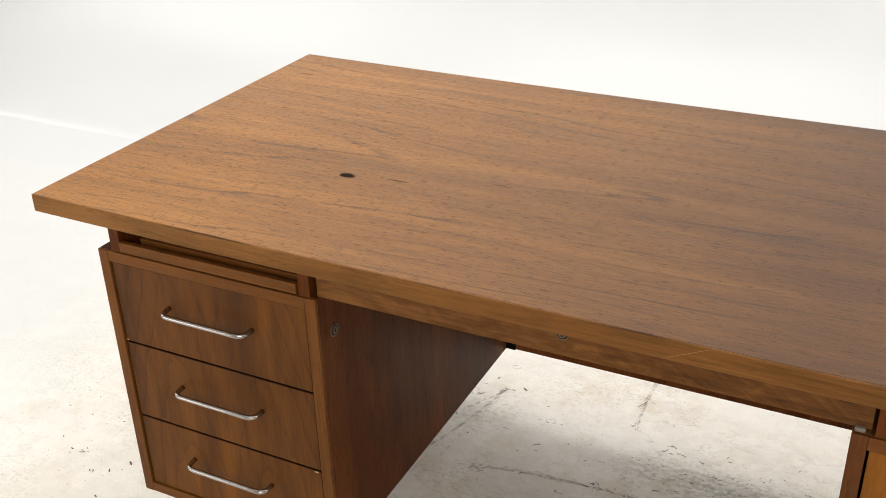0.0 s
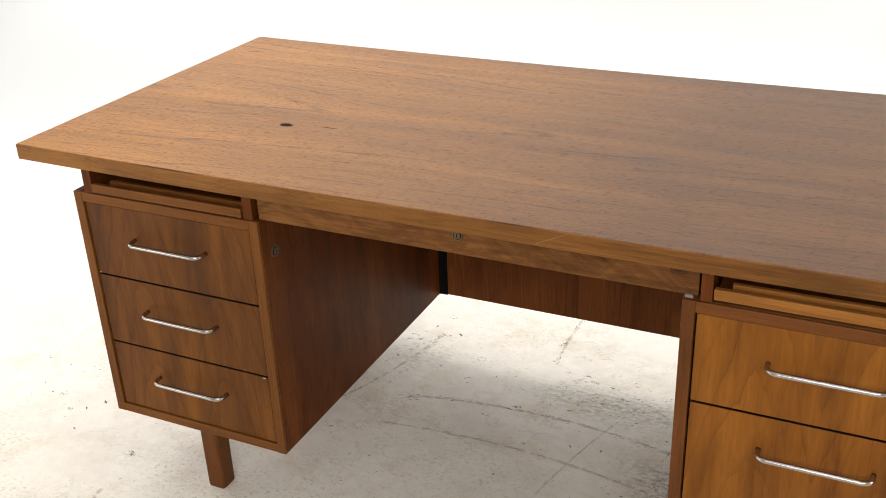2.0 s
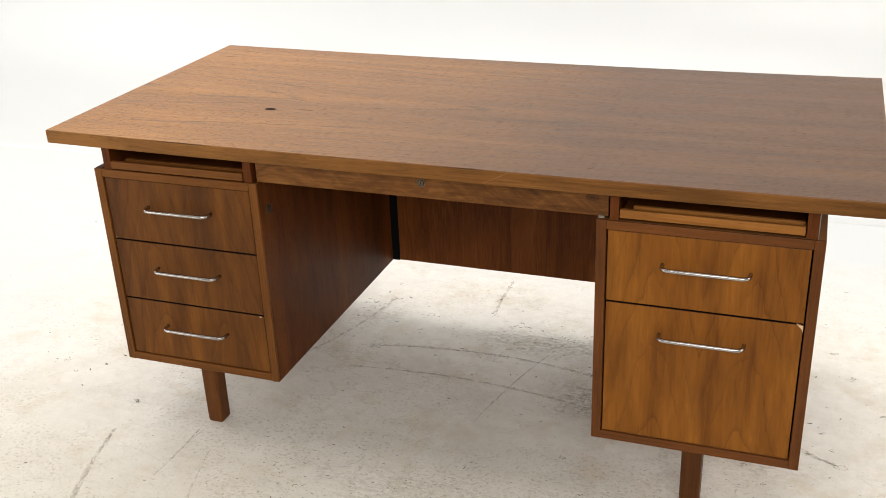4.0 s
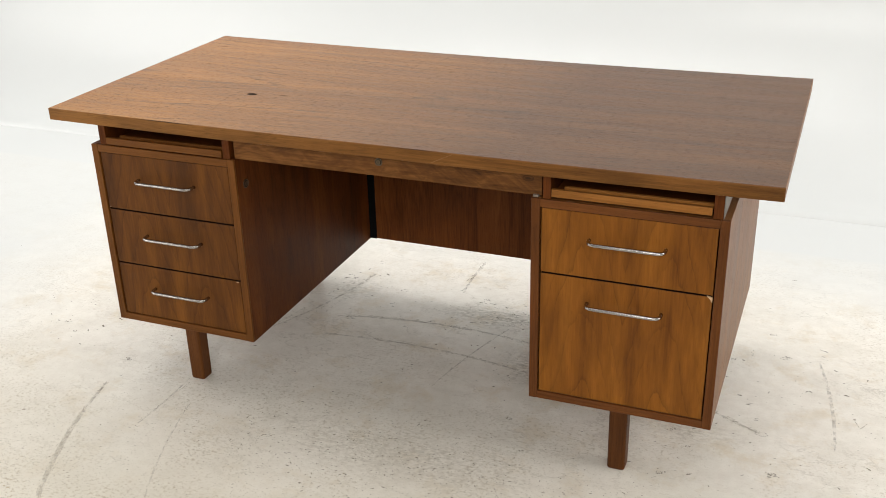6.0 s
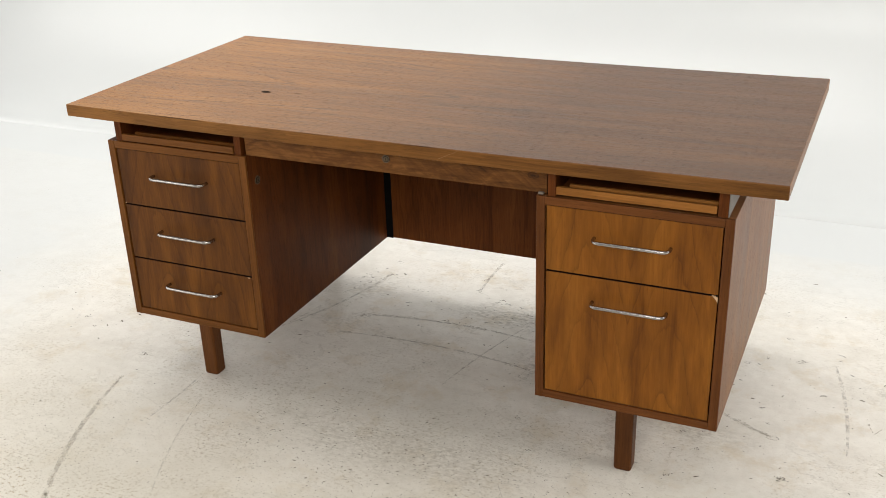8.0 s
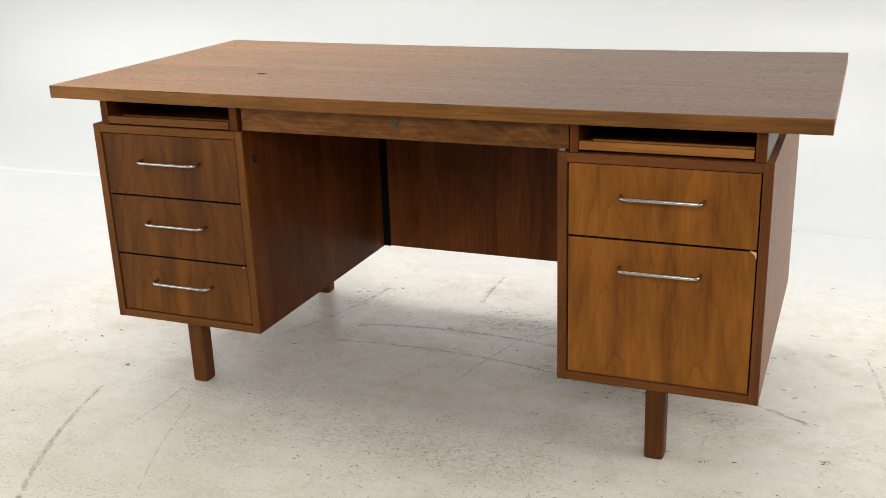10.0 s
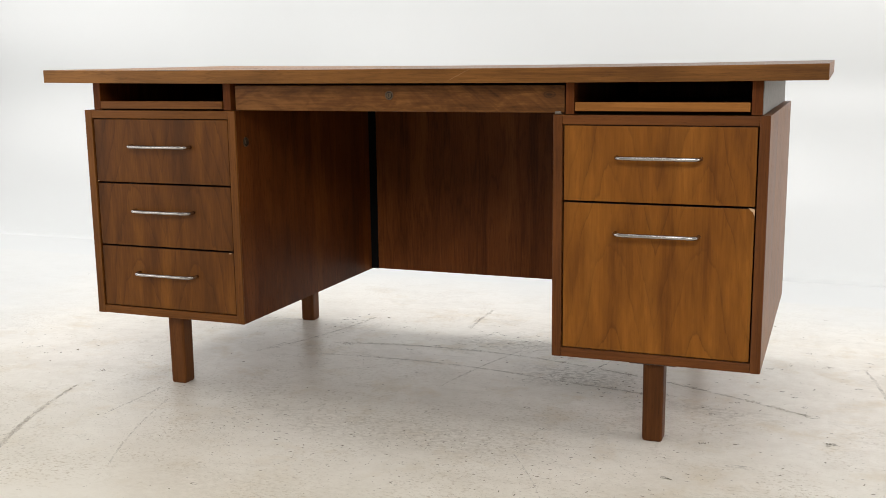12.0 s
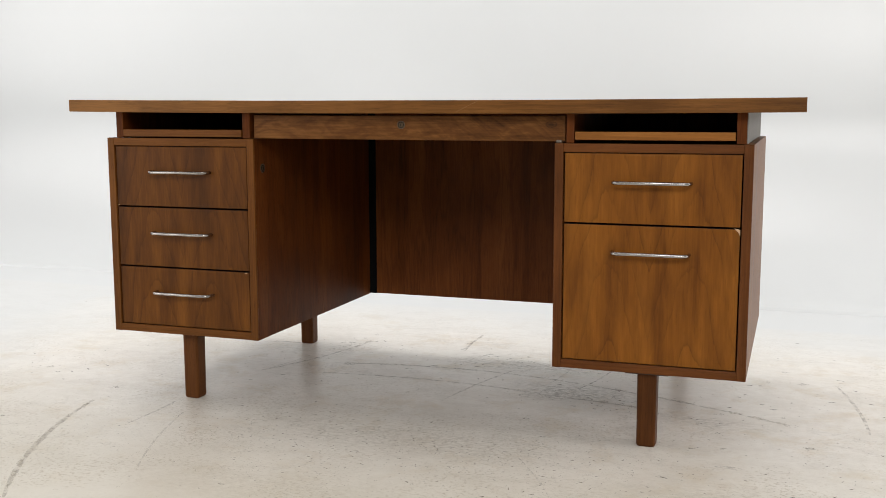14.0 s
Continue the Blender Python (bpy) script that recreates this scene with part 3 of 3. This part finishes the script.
LIP, LIP_FRONT = 0.0012, 0.0028
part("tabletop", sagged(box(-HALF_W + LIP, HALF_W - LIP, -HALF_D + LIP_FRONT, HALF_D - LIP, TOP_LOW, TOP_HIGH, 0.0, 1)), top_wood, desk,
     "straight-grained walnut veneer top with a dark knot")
part("edging", sagged(box(-HALF_W, HALF_W, -HALF_D, -HALF_D + LIP_FRONT, TOP_LOW, TOP_HIGH, 0.0012, 2)), edge_wood, desk, "worn solid walnut front edging")
part("edging", sagged(box(-HALF_W, HALF_W, HALF_D - LIP, HALF_D, TOP_LOW, TOP_HIGH, 0.0005, 2)), edge_wood, desk)
for s in (-1, 1):
    a, b = sorted((s * HALF_W, s * (HALF_W - LIP)))
    part("edging", sagged(box(a, b, -HALF_D + LIP_FRONT, HALF_D - LIP, TOP_LOW, TOP_HIGH, 0.0005, 2)), edge_wood_y, desk)

P_LOW, P_LOW_E, P_HIGH, P_HIGH_E, P_BACK, T = 0.166, 0.1612, 0.640, 0.6365, 0.363, 0.0185


def build_pedestal(x0, x1, low, high, veneer, lips):
    """Carcass of one pedestal: sides run through, top and bottom between them."""
    body = part("pedestal", box(x0 + T, x1 - T, P_BACK - 0.012, P_BACK - 0.002, low + 0.002, high - 0.002, 0), veneer, desk,
                "walnut veneered pedestal carcass")
    for a, b in ((x0, x0 + T), (x1 - T, x1)):
        part("side_panel", box(a, b, FACE + 0.006, P_BACK, low, high, 0.0008), veneer, body)
        part("lipping", box(a, b, FACE, FACE + 0.006, low, high, 0.0012), lips[0], body, "solid walnut front lipping")
    for a, b, name in ((high - T, high - 0.0005, "top_panel"), (low + 0.0005, low + T, "bottom_panel")):
        part(name, box(x0 + T, x1 - T, FACE + 0.006, P_BACK - 0.013, a, b, 0.0006), veneer, body)
        part("lipping", box(x0 + T, x1 - T, FACE + 0.0003, FACE + 0.006, a, b, 0.001), lips[1], body, "solid walnut front lipping")
    return body


def build_handle(parent, cx, cz, face):
    """Bent round bar pull: two slightly splayed standoffs and a level grip."""
    half, foot, out, r, bend = 0.0768, 0.0776, 0.0238, 0.0040, 0.0155
    ctrl = [Vector((cx - foot, face + 0.002, cz)), Vector((cx - half, face - out, cz)), Vector((cx + half, face - out, cz)), Vector((cx + foot, face + 0.002, cz))]
    pts = [ctrl[0]]
    for k in (1, 2):
        a = ctrl[k] + (ctrl[k - 1] - ctrl[k]).normalized() * bend
        b = ctrl[k] + (ctrl[k + 1] - ctrl[k]).normalized() * bend
        for i in range(9):
            f = i / 8
            pts.append(a * (1 - f) ** 2 + ctrl[k] * 2 * f * (1 - f) + b * f * f)
    pts.append(ctrl[3])
    part("handle", tube(pts, r), steel, parent, "bent steel bar pull", True)


def build_drawer(x0, x1, z0, z1, material, label):
    inset, gap, slit = FACE + 0.0034, 0.0020, 0.0028
    ob = part("drawer", box(x0 + slit, x1 - slit, inset, inset + 0.018, z0 + gap, z1 - gap, 0.0010), material, desk, label)
    # Thin strip of near-black colour along the front's top edge.
    part("top_edge", box(x0 + slit + 0.001, x1 - slit - 0.001, inset + 0.0012, inset + 0.0178, z1 - gap - 0.0004, z1 - gap + 0.0005, 0), dark_edge, ob, "dark top edge of the drawer front")
    part("drawer_box", box(x0 + 0.012, x1 - 0.012, inset + 0.0185, P_BACK - 0.04, z0 + 0.008, z1 - 0.012, 0), panel_wood, ob)
    build_handle(ob, (x0 + x1) / 2 + 0.002, (z0 + z1) / 2 + (0.0115 if x0 < 0 else 0.0132) if z1 - z0 < 0.2 else z1 - 0.0575, inset)
    return ob


L0, L1, R0, R1 = -0.7565, -0.358, 0.348, 0.745
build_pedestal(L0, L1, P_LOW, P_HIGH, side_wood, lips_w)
build_pedestal(R0, R1, P_LOW_E, P_HIGH_E, side_wood_lit, lips_e)
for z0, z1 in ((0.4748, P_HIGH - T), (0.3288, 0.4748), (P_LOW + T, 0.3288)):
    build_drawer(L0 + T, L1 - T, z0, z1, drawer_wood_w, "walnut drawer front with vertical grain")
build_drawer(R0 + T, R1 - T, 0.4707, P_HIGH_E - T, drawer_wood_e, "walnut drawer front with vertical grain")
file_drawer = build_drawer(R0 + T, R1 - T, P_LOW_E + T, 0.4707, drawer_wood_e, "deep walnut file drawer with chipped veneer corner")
bm = bmesh.new()
vs = [bm.verts.new(p) for p in ((0.712, FACE + 0.0024, 0.4709), (0.7240, FACE + 0.0024, 0.4683), (0.7240, FACE + 0.0024, 0.4554), (0.7205, FACE + 0.0024, 0.4629))]
low = [bm.verts.new(v.co + Vector((0, 0.004, 0))) for v in vs]
bm.faces.new(vs)
bm.faces.new(low[::-1])
for i in range(4):
    bm.faces.new((vs[i], low[i], low[(i + 1) % 4], vs[(i + 1) % 4]))
part("chipped_corner", bm, raw_wood, file_drawer, "bare pale wood where veneer broke")

scratch = bmesh.new()
ends = [scratch.verts.new((x, -HALF_D - d, z - SAG)) for d in (0.0002, -0.0006) for x, z in ((0.1437, 0.7060), (0.1441, 0.7057), (0.1900, 0.7277), (0.1896, 0.7280))]
scratch.faces.new(ends[:4])
scratch.faces.new(ends[:3:-1])
for k in range(4):
    scratch.faces.new((ends[k], ends[k + 4], ends[(k + 1) % 4 + 4], ends[(k + 1) % 4]))
part("scratch", scratch, scratch_wood, desk, "pale thin scratch across the front edge")
for x0, x1, z0, z1 in ((-0.7345, -0.7305, 0.4772, 0.4788), (-0.391, -0.3845, 0.3245, 0.3264)):
    part("nick", box(x0, x1, FACE + 0.0026, FACE + 0.0040, z0, z1, 0.0004, 1), raw_wood, desk, "pale chipped nick in the veneer")

# upper section between pedestals and top
for a, b in ((-0.730, -0.711), (-0.386, -0.367), (0.372, 0.3885), (0.711, 0.730)):
    foot = (P_HIGH if a < 0 else P_HIGH_E) + 0.0005
    head = TOP_LOW - (0.0042 if abs(a) < 0.6 else 0.001) - (TAPER * a / HALF_W if a > 0 else 0.0)
    part("riser_panel", box(a, b, FACE + 0.002, 0.335, foot, head, 0.0010), side_wood, desk)
for a, b, foot, head in ((-0.711, -0.386, P_HIGH + 0.0005, 0.7022), (0.3885, 0.711, P_HIGH_E + 0.0005, 0.6985)):
    part("riser_back", box(a, b, 0.30, 0.315, foot, head, 0), side_wood, desk)
# Added thin plate: glare on the dusty wood is put into its grey.
part("riser_glare_plate", box(0.7303, 0.7318, FACE + 0.004, 0.333, P_HIGH_E + 0.001, TOP_LOW - 0.0045, 0.0003), glare_grey, desk, "dusty outer face, glare put into its grey")


def build_slide(x0, x1, material):
    """Pull-out writing board with a front lip and a raised rail behind it."""
    ob = part("writing_slide", box(x0 + 0.0025, x1 - 0.0025, FACE + 0.0085, 0.28, 0.6425, 0.6475, 0.0005), side_wood, desk, "pull-out walnut writing slide")
    part("front_lip", box(x0 + 0.002, x1 - 0.002, FACE - 0.001, FACE + 0.008, 0.6435, 0.660, 0.001), material, ob, "solid walnut front lip")
    part("rail", box(x0 + 0.022, x1 - 0.003, FACE + 0.024, FACE + 0.032, 0.6478, 0.6590, 0.001), material, ob)


build_slide(-0.711, -0.386, slide_wood_w)
build_slide(0.3885, 0.711, slide_wood)

centre_drawer = part("centre_drawer", sagged(box(-0.3605, 0.368, FACE + 0.010, FACE + 0.028, 0.645, 0.6975, 0.0012)), burl_wood, desk,
                     "figured walnut pencil drawer front")
part("drawer_box", box(-0.345, 0.352, FACE + 0.0285, 0.20, 0.652, 0.690, 0), panel_wood, centre_drawer)


def build_lock(centre, axis, parent, k=1.0):
    ob = part("lock", disc(centre, axis, 0.0088 * k, 0.003), lock_metal, parent, "round aged metal cylinder lock")
    out = Vector(axis)
    part("groove", disc(Vector(centre) + out * 0.0012, axis, 0.0068 * k, 0.001, bevel=0.0002), black_paint, ob)
    part("lock_core", disc(Vector(centre) + out * 0.0016, axis, 0.0054 * k, 0.0014, bevel=0.0004), lock_metal, ob)
    side = Vector((0, 1, 0)) if abs(axis[0]) > 0.5 else Vector((1, 0, 0))
    e = Vector(centre) + out * 0.0023
    s, a = side * 0.0008, out * 0.0003
    lo, hi = e - s - a, e + s + a
    part("keyhole", box(min(lo.x, hi.x), max(lo.x, hi.x), min(lo.y, hi.y), max(lo.y, hi.y), e.z - 0.003, e.z + 0.003, 0), black_paint, ob)


build_lock((0.003, FACE + 0.0095, 0.6725), (0, -1, 0), centre_drawer)
build_lock((L1 + 0.0008, -0.3125, 0.5705), (1, 0, 0), desk, 1.18)

part("modesty_panel", box(-0.3575, R0 - 0.0005, 0.322, 0.340, 0.168, 0.7005, 0.001), panel_wood, desk, "walnut modesty panel with vertical grain")
part("fixing_strip", box(L1 + 0.0005, -0.3365, 0.318, 0.3215, 0.168, 0.7005, 0.0004), black_paint, desk, "black painted fixing strip")
# Unseen rail, added to stop light leaking under the sagging top.
part("light_stop_rail", sagged(box(-0.366, 0.371, 0.3225, 0.3335, 0.690, 0.7022, 0.0005)), side_wood, desk)
part("corner_tab", box(R0 + 0.002, R0 + 0.014, FACE + 0.004, FACE + 0.022, P_HIGH_E + 0.0003, P_HIGH_E + 0.006, 0.0018), tab_grey, desk, "small worn grey tab")


def build_leg(cx, cy, high):
    bm = bmesh.new()
    half, cut, n = 0.0205, 0.0065, 3
    levels = ((0.0, 0.86), (0.0025, 0.94), (0.006, 0.965), (0.015, 0.968), (high - 0.003, 1.0))
    rings = []
    for z, k in levels:
        ring = []
        for q in range(4):
            for i in range(n + 1):
                a = q * math.pi / 2 + i * math.pi / 2 / n
                sx = (1, -1, -1, 1)[q]
                sy = (1, 1, -1, -1)[q]
                ring.append(bm.verts.new((cx + k * (sx * (half - cut) + cut * math.cos(a)), cy + k * (sy * (half - cut) + cut * math.sin(a)), z)))
        rings.append(ring)
    m = len(rings[0])
    for r, q in zip(rings, rings[1:]):
        for i in range(m):
            bm.faces.new((r[i], r[(i + 1) % m], q[(i + 1) % m], q[i]))
    bm.faces.new(rings[0][::-1])
    bm.faces.new(rings[-1])
    leg = part("leg", bm, leg_wood, desk, "square walnut leg with rounded corners")
    part("mounting_plate", box(cx - 0.045, cx + 0.045, cy - 0.03, cy + 0.03, high - 0.0029, high - 0.0003, 0.0006), dark_metal, leg)


for cx, cy, high in ((-0.567, -0.299, P_LOW), (0.5465, -0.3145, P_LOW_E), (-0.567, 0.333, P_LOW), (0.5465, 0.333, P_LOW_E)):
    build_leg(cx, cy, high)


# ---- marks on the floor ----
rng = random.Random(7)


def add_flake(verts, faces, x, y, length, width, turn, high=0.0006):
    """One ragged chip in the paint, a few tenths of a millimetre proud of it."""
    n = rng.randint(5, 8)
    base = len(verts)
    ca, sa = math.cos(turn), math.sin(turn)
    for k in range(n):
        a = k * math.tau / n
        r = rng.uniform(0.55, 1.0)
        u, v = length / 2 * r * math.cos(a), width / 2 * r * math.sin(a)
        verts.append((x + u * ca - v * sa, y + u * sa + v * ca, high))
    faces.append(tuple(range(base, base + n)))


def flakes(name, material, label, items):
    verts, faces = [], []
    for it in items:
        add_flake(verts, faces, *it)
    me = bpy.data.meshes.new(name)
    me.from_pydata(verts, [], faces)
    me.materials.append(material)
    return tagged(new(name, me), label, "floor marks", kind="stuff")


def scatter():
    out = []
    for cx, cy, sx, sy, count, big in ((0.0, 0.15, 0.50, 0.20, 646, 0.009), (-0.9, -0.1, 0.45, 0.45, 120, 0.010), (0.8, -0.1, 0.35, 0.35, 900, 0.013),
                                       (0.2, -0.6, 0.6, 0.25, 1400, 0.007), (0.08, -0.50, 0.30, 0.10, 2400, 0.006), (-0.28, -0.46, 0.09, 0.06, 130, 0.006), (0.29, -0.01, 0.09, 0.035, 300, 0.006), (-1.6, 0.2, 0.6, 0.6, 90, 0.014),
                                       (0.18, 0.27, 0.16, 0.05, 442, 0.008), (0.5, -0.7, 0.5, 0.2, 120, 0.009), (-0.43, 0.36, 0.05, 0.04, 40, 0.014),
                                       (0.62, -0.10, 0.10, 0.03, 45, 0.010), (-1.14, -0.13, 0.11, 0.05, 80, 0.013), (-1.04, -0.23, 0.06, 0.03, 30, 0.012), (0.46, -0.06, 0.08, 0.04, 120, 0.009), (-0.40, 0.30, 0.05, 0.07, 70, 0.010), (-0.05, 0.19, 0.08, 0.02, 40, 0.010)):
        for _ in range(int(count * 0.4)):
            size = 0.0012 + big * 0.34 * rng.random() ** 5
            out.append((rng.gauss(cx, sx), rng.gauss(cy, sy), size * rng.uniform(1.3, 4.5), size, rng.gauss(0.1, 0.6)))
    for x, y, length, width in ((0.837, -0.086, 0.028, 0.016), (0.399, -0.070, 0.016, 0.008), (0.260, -0.222, 0.014, 0.006), (-0.267, -0.486, 0.014, 0.009),
                                (0.598, -0.506, 0.012, 0.006), (-0.185, -0.812, 0.012, 0.006), (-0.81, -0.292, 0.012, 0.006), (0.682, -0.042, 0.010, 0.005),
                                (0.640, -0.133, 0.012, 0.006), (0.730, 0.241, 0.014, 0.006), (-0.257, 0.330, 0.022, 0.014), (-0.103, 0.176, 0.012, 0.007),
                                (0.857, 0.289, 0.018, 0.010), (0.875, -0.235, 0.016, 0.006), (-0.34, 0.117, 0.024, 0.012), (-0.405, 0.492, 0.02, 0.014),
                                (0.815, 0.410, 0.010, 0.008)):
        for _ in range(24):
            a = rng.uniform(0, math.tau)
            s = rng.uniform(0.0010, 0.0024)
            out.append((x + length / 2 * math.cos(a), y + width / 2 * math.sin(a), s * 2, s, a + 1.57))
    return [f for f in out if f[1] < COVE_Y - 0.05]


def on_arc(a, b, bow, k):
    """A point on a bowed line and the way it runs there."""
    a, b = Vector(a), Vector(b)
    d = b - a
    side = Vector((-d.y, d.x)).normalized()
    p = a + d * k + side * (bow * 4 * k * (1 - k))
    w = (d + side * (bow * 4 * (1 - 2 * k))).normalized()
    return p, w


def along(a, b, bow, count, spread, size):
    """Flakes strewn along a bowed line on the floor, thinning out unevenly."""
    out = []
    phase = rng.uniform(0, 6)
    for _ in range(count):
        k = rng.random()
        if rng.random() > 0.55 + 0.35 * math.sin(k * 17 + phase) + 0.45 * math.sin(k * 61 + 2.3 * phase):
            continue
        p, w = on_arc(a, b, bow, k)
        off = rng.gauss(0, spread)
        s = size * rng.uniform(0.5, 1.5)
        out.append((p.x - w.y * off, p.y + w.x * off, s * rng.uniform(2, 6), s, math.atan2(w.y, w.x) + rng.gauss(0, 0.12)))
    return out


SCRAPES = ((-0.458, 0.354, 0.030, 12), (-0.459, 0.376, 0.020, 5), (-0.394, 0.394, 0.022, 60), (-0.440, 0.362, 0.018, 30), (-0.088, 0.395, 0.026, 62),
           (-0.096, 0.47, 0.03, 70), (-0.108, 0.174, 0.010, 20), (0.133, 0.307, 0.018, -45), (0.078, 0.323, 0.024, -8), (0.025, 0.333, 0.028, -6),
           (0.005, 0.352, 0.016, -12), (0.109, 0.290, 0.020, -20), (-0.255, 0.243, 0.016, 15), (-0.161, 0.121, 0.018, -8), (-0.338, 0.122, 0.030, -4))
NICKS = ((-0.802, -0.299, 0.014, 0), (-1.116, -0.175, 0.012, 20), (-0.901, -0.59, 0.007, 0), (0.823, 0.411, 0.012, 30), (0.778, 0.282, 0.010, 70),
         (0.867, 0.298, 0.018, -10), (0.796, 0.035, 0.014, 10), (0.955, 0.363, 0.022, -15), (0.646, -0.311, 0.024, 30), (0.878, -0.241, 0.024, 0),
         (0.684, -0.193, 0.012, 0), (0.928, 0.141, 0.014, 20), (-1.054, -0.216, 0.010, 0), (0.818, -0.027, 0.010, 45))


def gouges(rows):
    """Short scrapes, each a broken row of ragged chips. Rows: x, y, length, turn in degrees."""
    items = []
    for x, y, length, turn in rows:
        a = math.radians(turn)
        for _ in range(6 + int(length * 400)):
            k = rng.uniform(-0.5, 0.5) * length
            w = rng.uniform(0.0010, 0.0026)
            off = rng.gauss(0, 0.0022)
            items.append((x + k * math.cos(a) - off * math.sin(a), y + k * math.sin(a) + off * math.cos(a), w * rng.uniform(1.5, 3.5), w, a + rng.gauss(0, 0.4), 0.0008))
    return items


flakes("floor_gouges", gouge_mat, "dark scrapes worn through the white floor paint", gouges(SCRAPES))
flakes("floor_scrapes", chip_mat, "small brownish scrapes in the white floor paint", gouges(NICKS))
flakes("floor_chips", chip_mat, "small dark chips in the white floor paint", scatter())
LINES = (((-0.786, -0.412), (-0.530, -1.00), -0.035, 0.014), ((0.943, 0.306), (1.0, -0.10), 0.012, 0.009), ((-0.518, -0.429), (-0.389, -0.793), -0.012, 0.005), ((-0.590, -0.324), (-0.589, -0.543), 0.004, 0.006),
         ((0.273, 0.127), (0.835, -0.087), 0.02, 0.009), ((-0.380, 0.119), (0.290, 0.127), 0.043, 0.0085),
         ((-0.366, 0.010), (0.300, -0.020), 0.035, 0.0075), ((0.300, -0.020), (0.497, -0.052), 0.004, 0.008), ((0.144, 0.268), (0.026, -0.150), -0.012, 0.0045),
         ((-0.392, 0.408), (-0.545, -0.036), 0.022, 0.008), ((-0.702, 0.303), (-0.566, 0.317), 0.004, 0.010), ((-0.496, 0.134), (-0.536, -0.012), 0.004, 0.005),
         ((0.310, -0.484), (0.419, -0.676), 0.004, 0.003), ((0.262, 0.257), (0.240, 0.100), 0.004, 0.006), ((0.369, 0.268), (0.320, 0.060), 0.006, 0.006),
         ((-0.083, 0.374), (-0.090, 0.600), 0.004, 0.009))
scuffs = []
scuffs += along((-0.786, -0.412), (-0.530, -1.00), -0.035, 520, 0.0036, 0.0017)
scuffs += along((-0.518, -0.429), (-0.389, -0.793), -0.012, 130, 0.0030, 0.0011)
scuffs += along((-0.462, -0.639), (-0.440, -0.82), 0.004, 110, 0.0025, 0.0011)
scuffs += along((-0.457, 0.073), (-0.407, 0.317), 0.006, 120, 0.003, 0.0012)
scuffs += along((0.943, 0.306), (1.0, -0.10), 0.012, 130, 0.0040, 0.0012)
scuffs += along((0.273, 0.127), (0.835, -0.087), 0.02, 430, 0.0042, 0.0018)
scuffs += along((-0.373, 0.122), (0.273, 0.127), 0.043, 520, 0.0042, 0.0018)
scuffs += along((-0.366, 0.010), (0.300, -0.020), 0.035, 330, 0.003, 0.0017)
scuffs += along((0.026, -0.150), (0.144, 0.268), 0.012, 110, 0.0025, 0.0012)
scuffs += along((-0.083, 0.374), (-0.09, 0.60), 0.004, 130, 0.003, 0.0017)
scuffs += along((-0.423, 0.125), (-0.394, 0.373), 0.004, 130, 0.002, 0.0015)
scuffs += along((-0.474, 0.229), (-0.387, 0.40), 0.004, 130, 0.002, 0.0017)
scuffs += along((0.300, -0.020), (0.497, -0.052), 0.004, 220, 0.003, 0.0018)
scuffs += along((-0.392, 0.408), (-0.545, -0.036), 0.022, 180, 0.003, 0.0014)
scuffs += along((0.310, -0.484), (0.419, -0.676), 0.004, 50, 0.0015, 0.0010)
scuffs += along((-0.578, -0.335), (-0.597, -0.54), 0.004, 110, 0.0018, 0.0013)
scuffs += along((1.037, 0.051), (1.052, 0.012), 0.0, 26, 0.001, 0.0018)
scuffs += along((1.052, 0.012), (1.069, 0.044), 0.0, 24, 0.001, 0.0018)
flakes("floor_scuffs", scuff_mat, "long grey scuff lines dragged across the floor", scuffs)


def smears():
    bm = bmesh.new()
    for a, b, bow, width in LINES:
        last = None
        for i in range(41):
            p, w = on_arc(a, b, bow, i / 40)
            half = width / 2 * (0.35 + 0.65 * math.sin(math.pi * min(1, max(0, i / 40))) ** 0.5) * rng.uniform(0.8, 1.1)
            pair = [bm.verts.new((p.x - s * w.y * half, p.y + s * w.x * half, 0.0003)) for s in (-1, 1)]
            if last:
                bm.faces.new((last[0], pair[0], pair[1], last[1]))
            last = pair
    vs = [bm.verts.new((0.722 + 0.028 * math.cos(k * math.tau / 14), -0.411 + 0.009 * math.sin(k * math.tau / 14) * rng.uniform(0.7, 1.2), 0.0003)) for k in range(14)]
    bm.faces.new(vs)
    ob = link_mesh("floor_smears", bm, smear_mat)
    return tagged(ob, "faint rubbed-in dirt smears on the floor", "floor marks", kind="stuff")


smears()
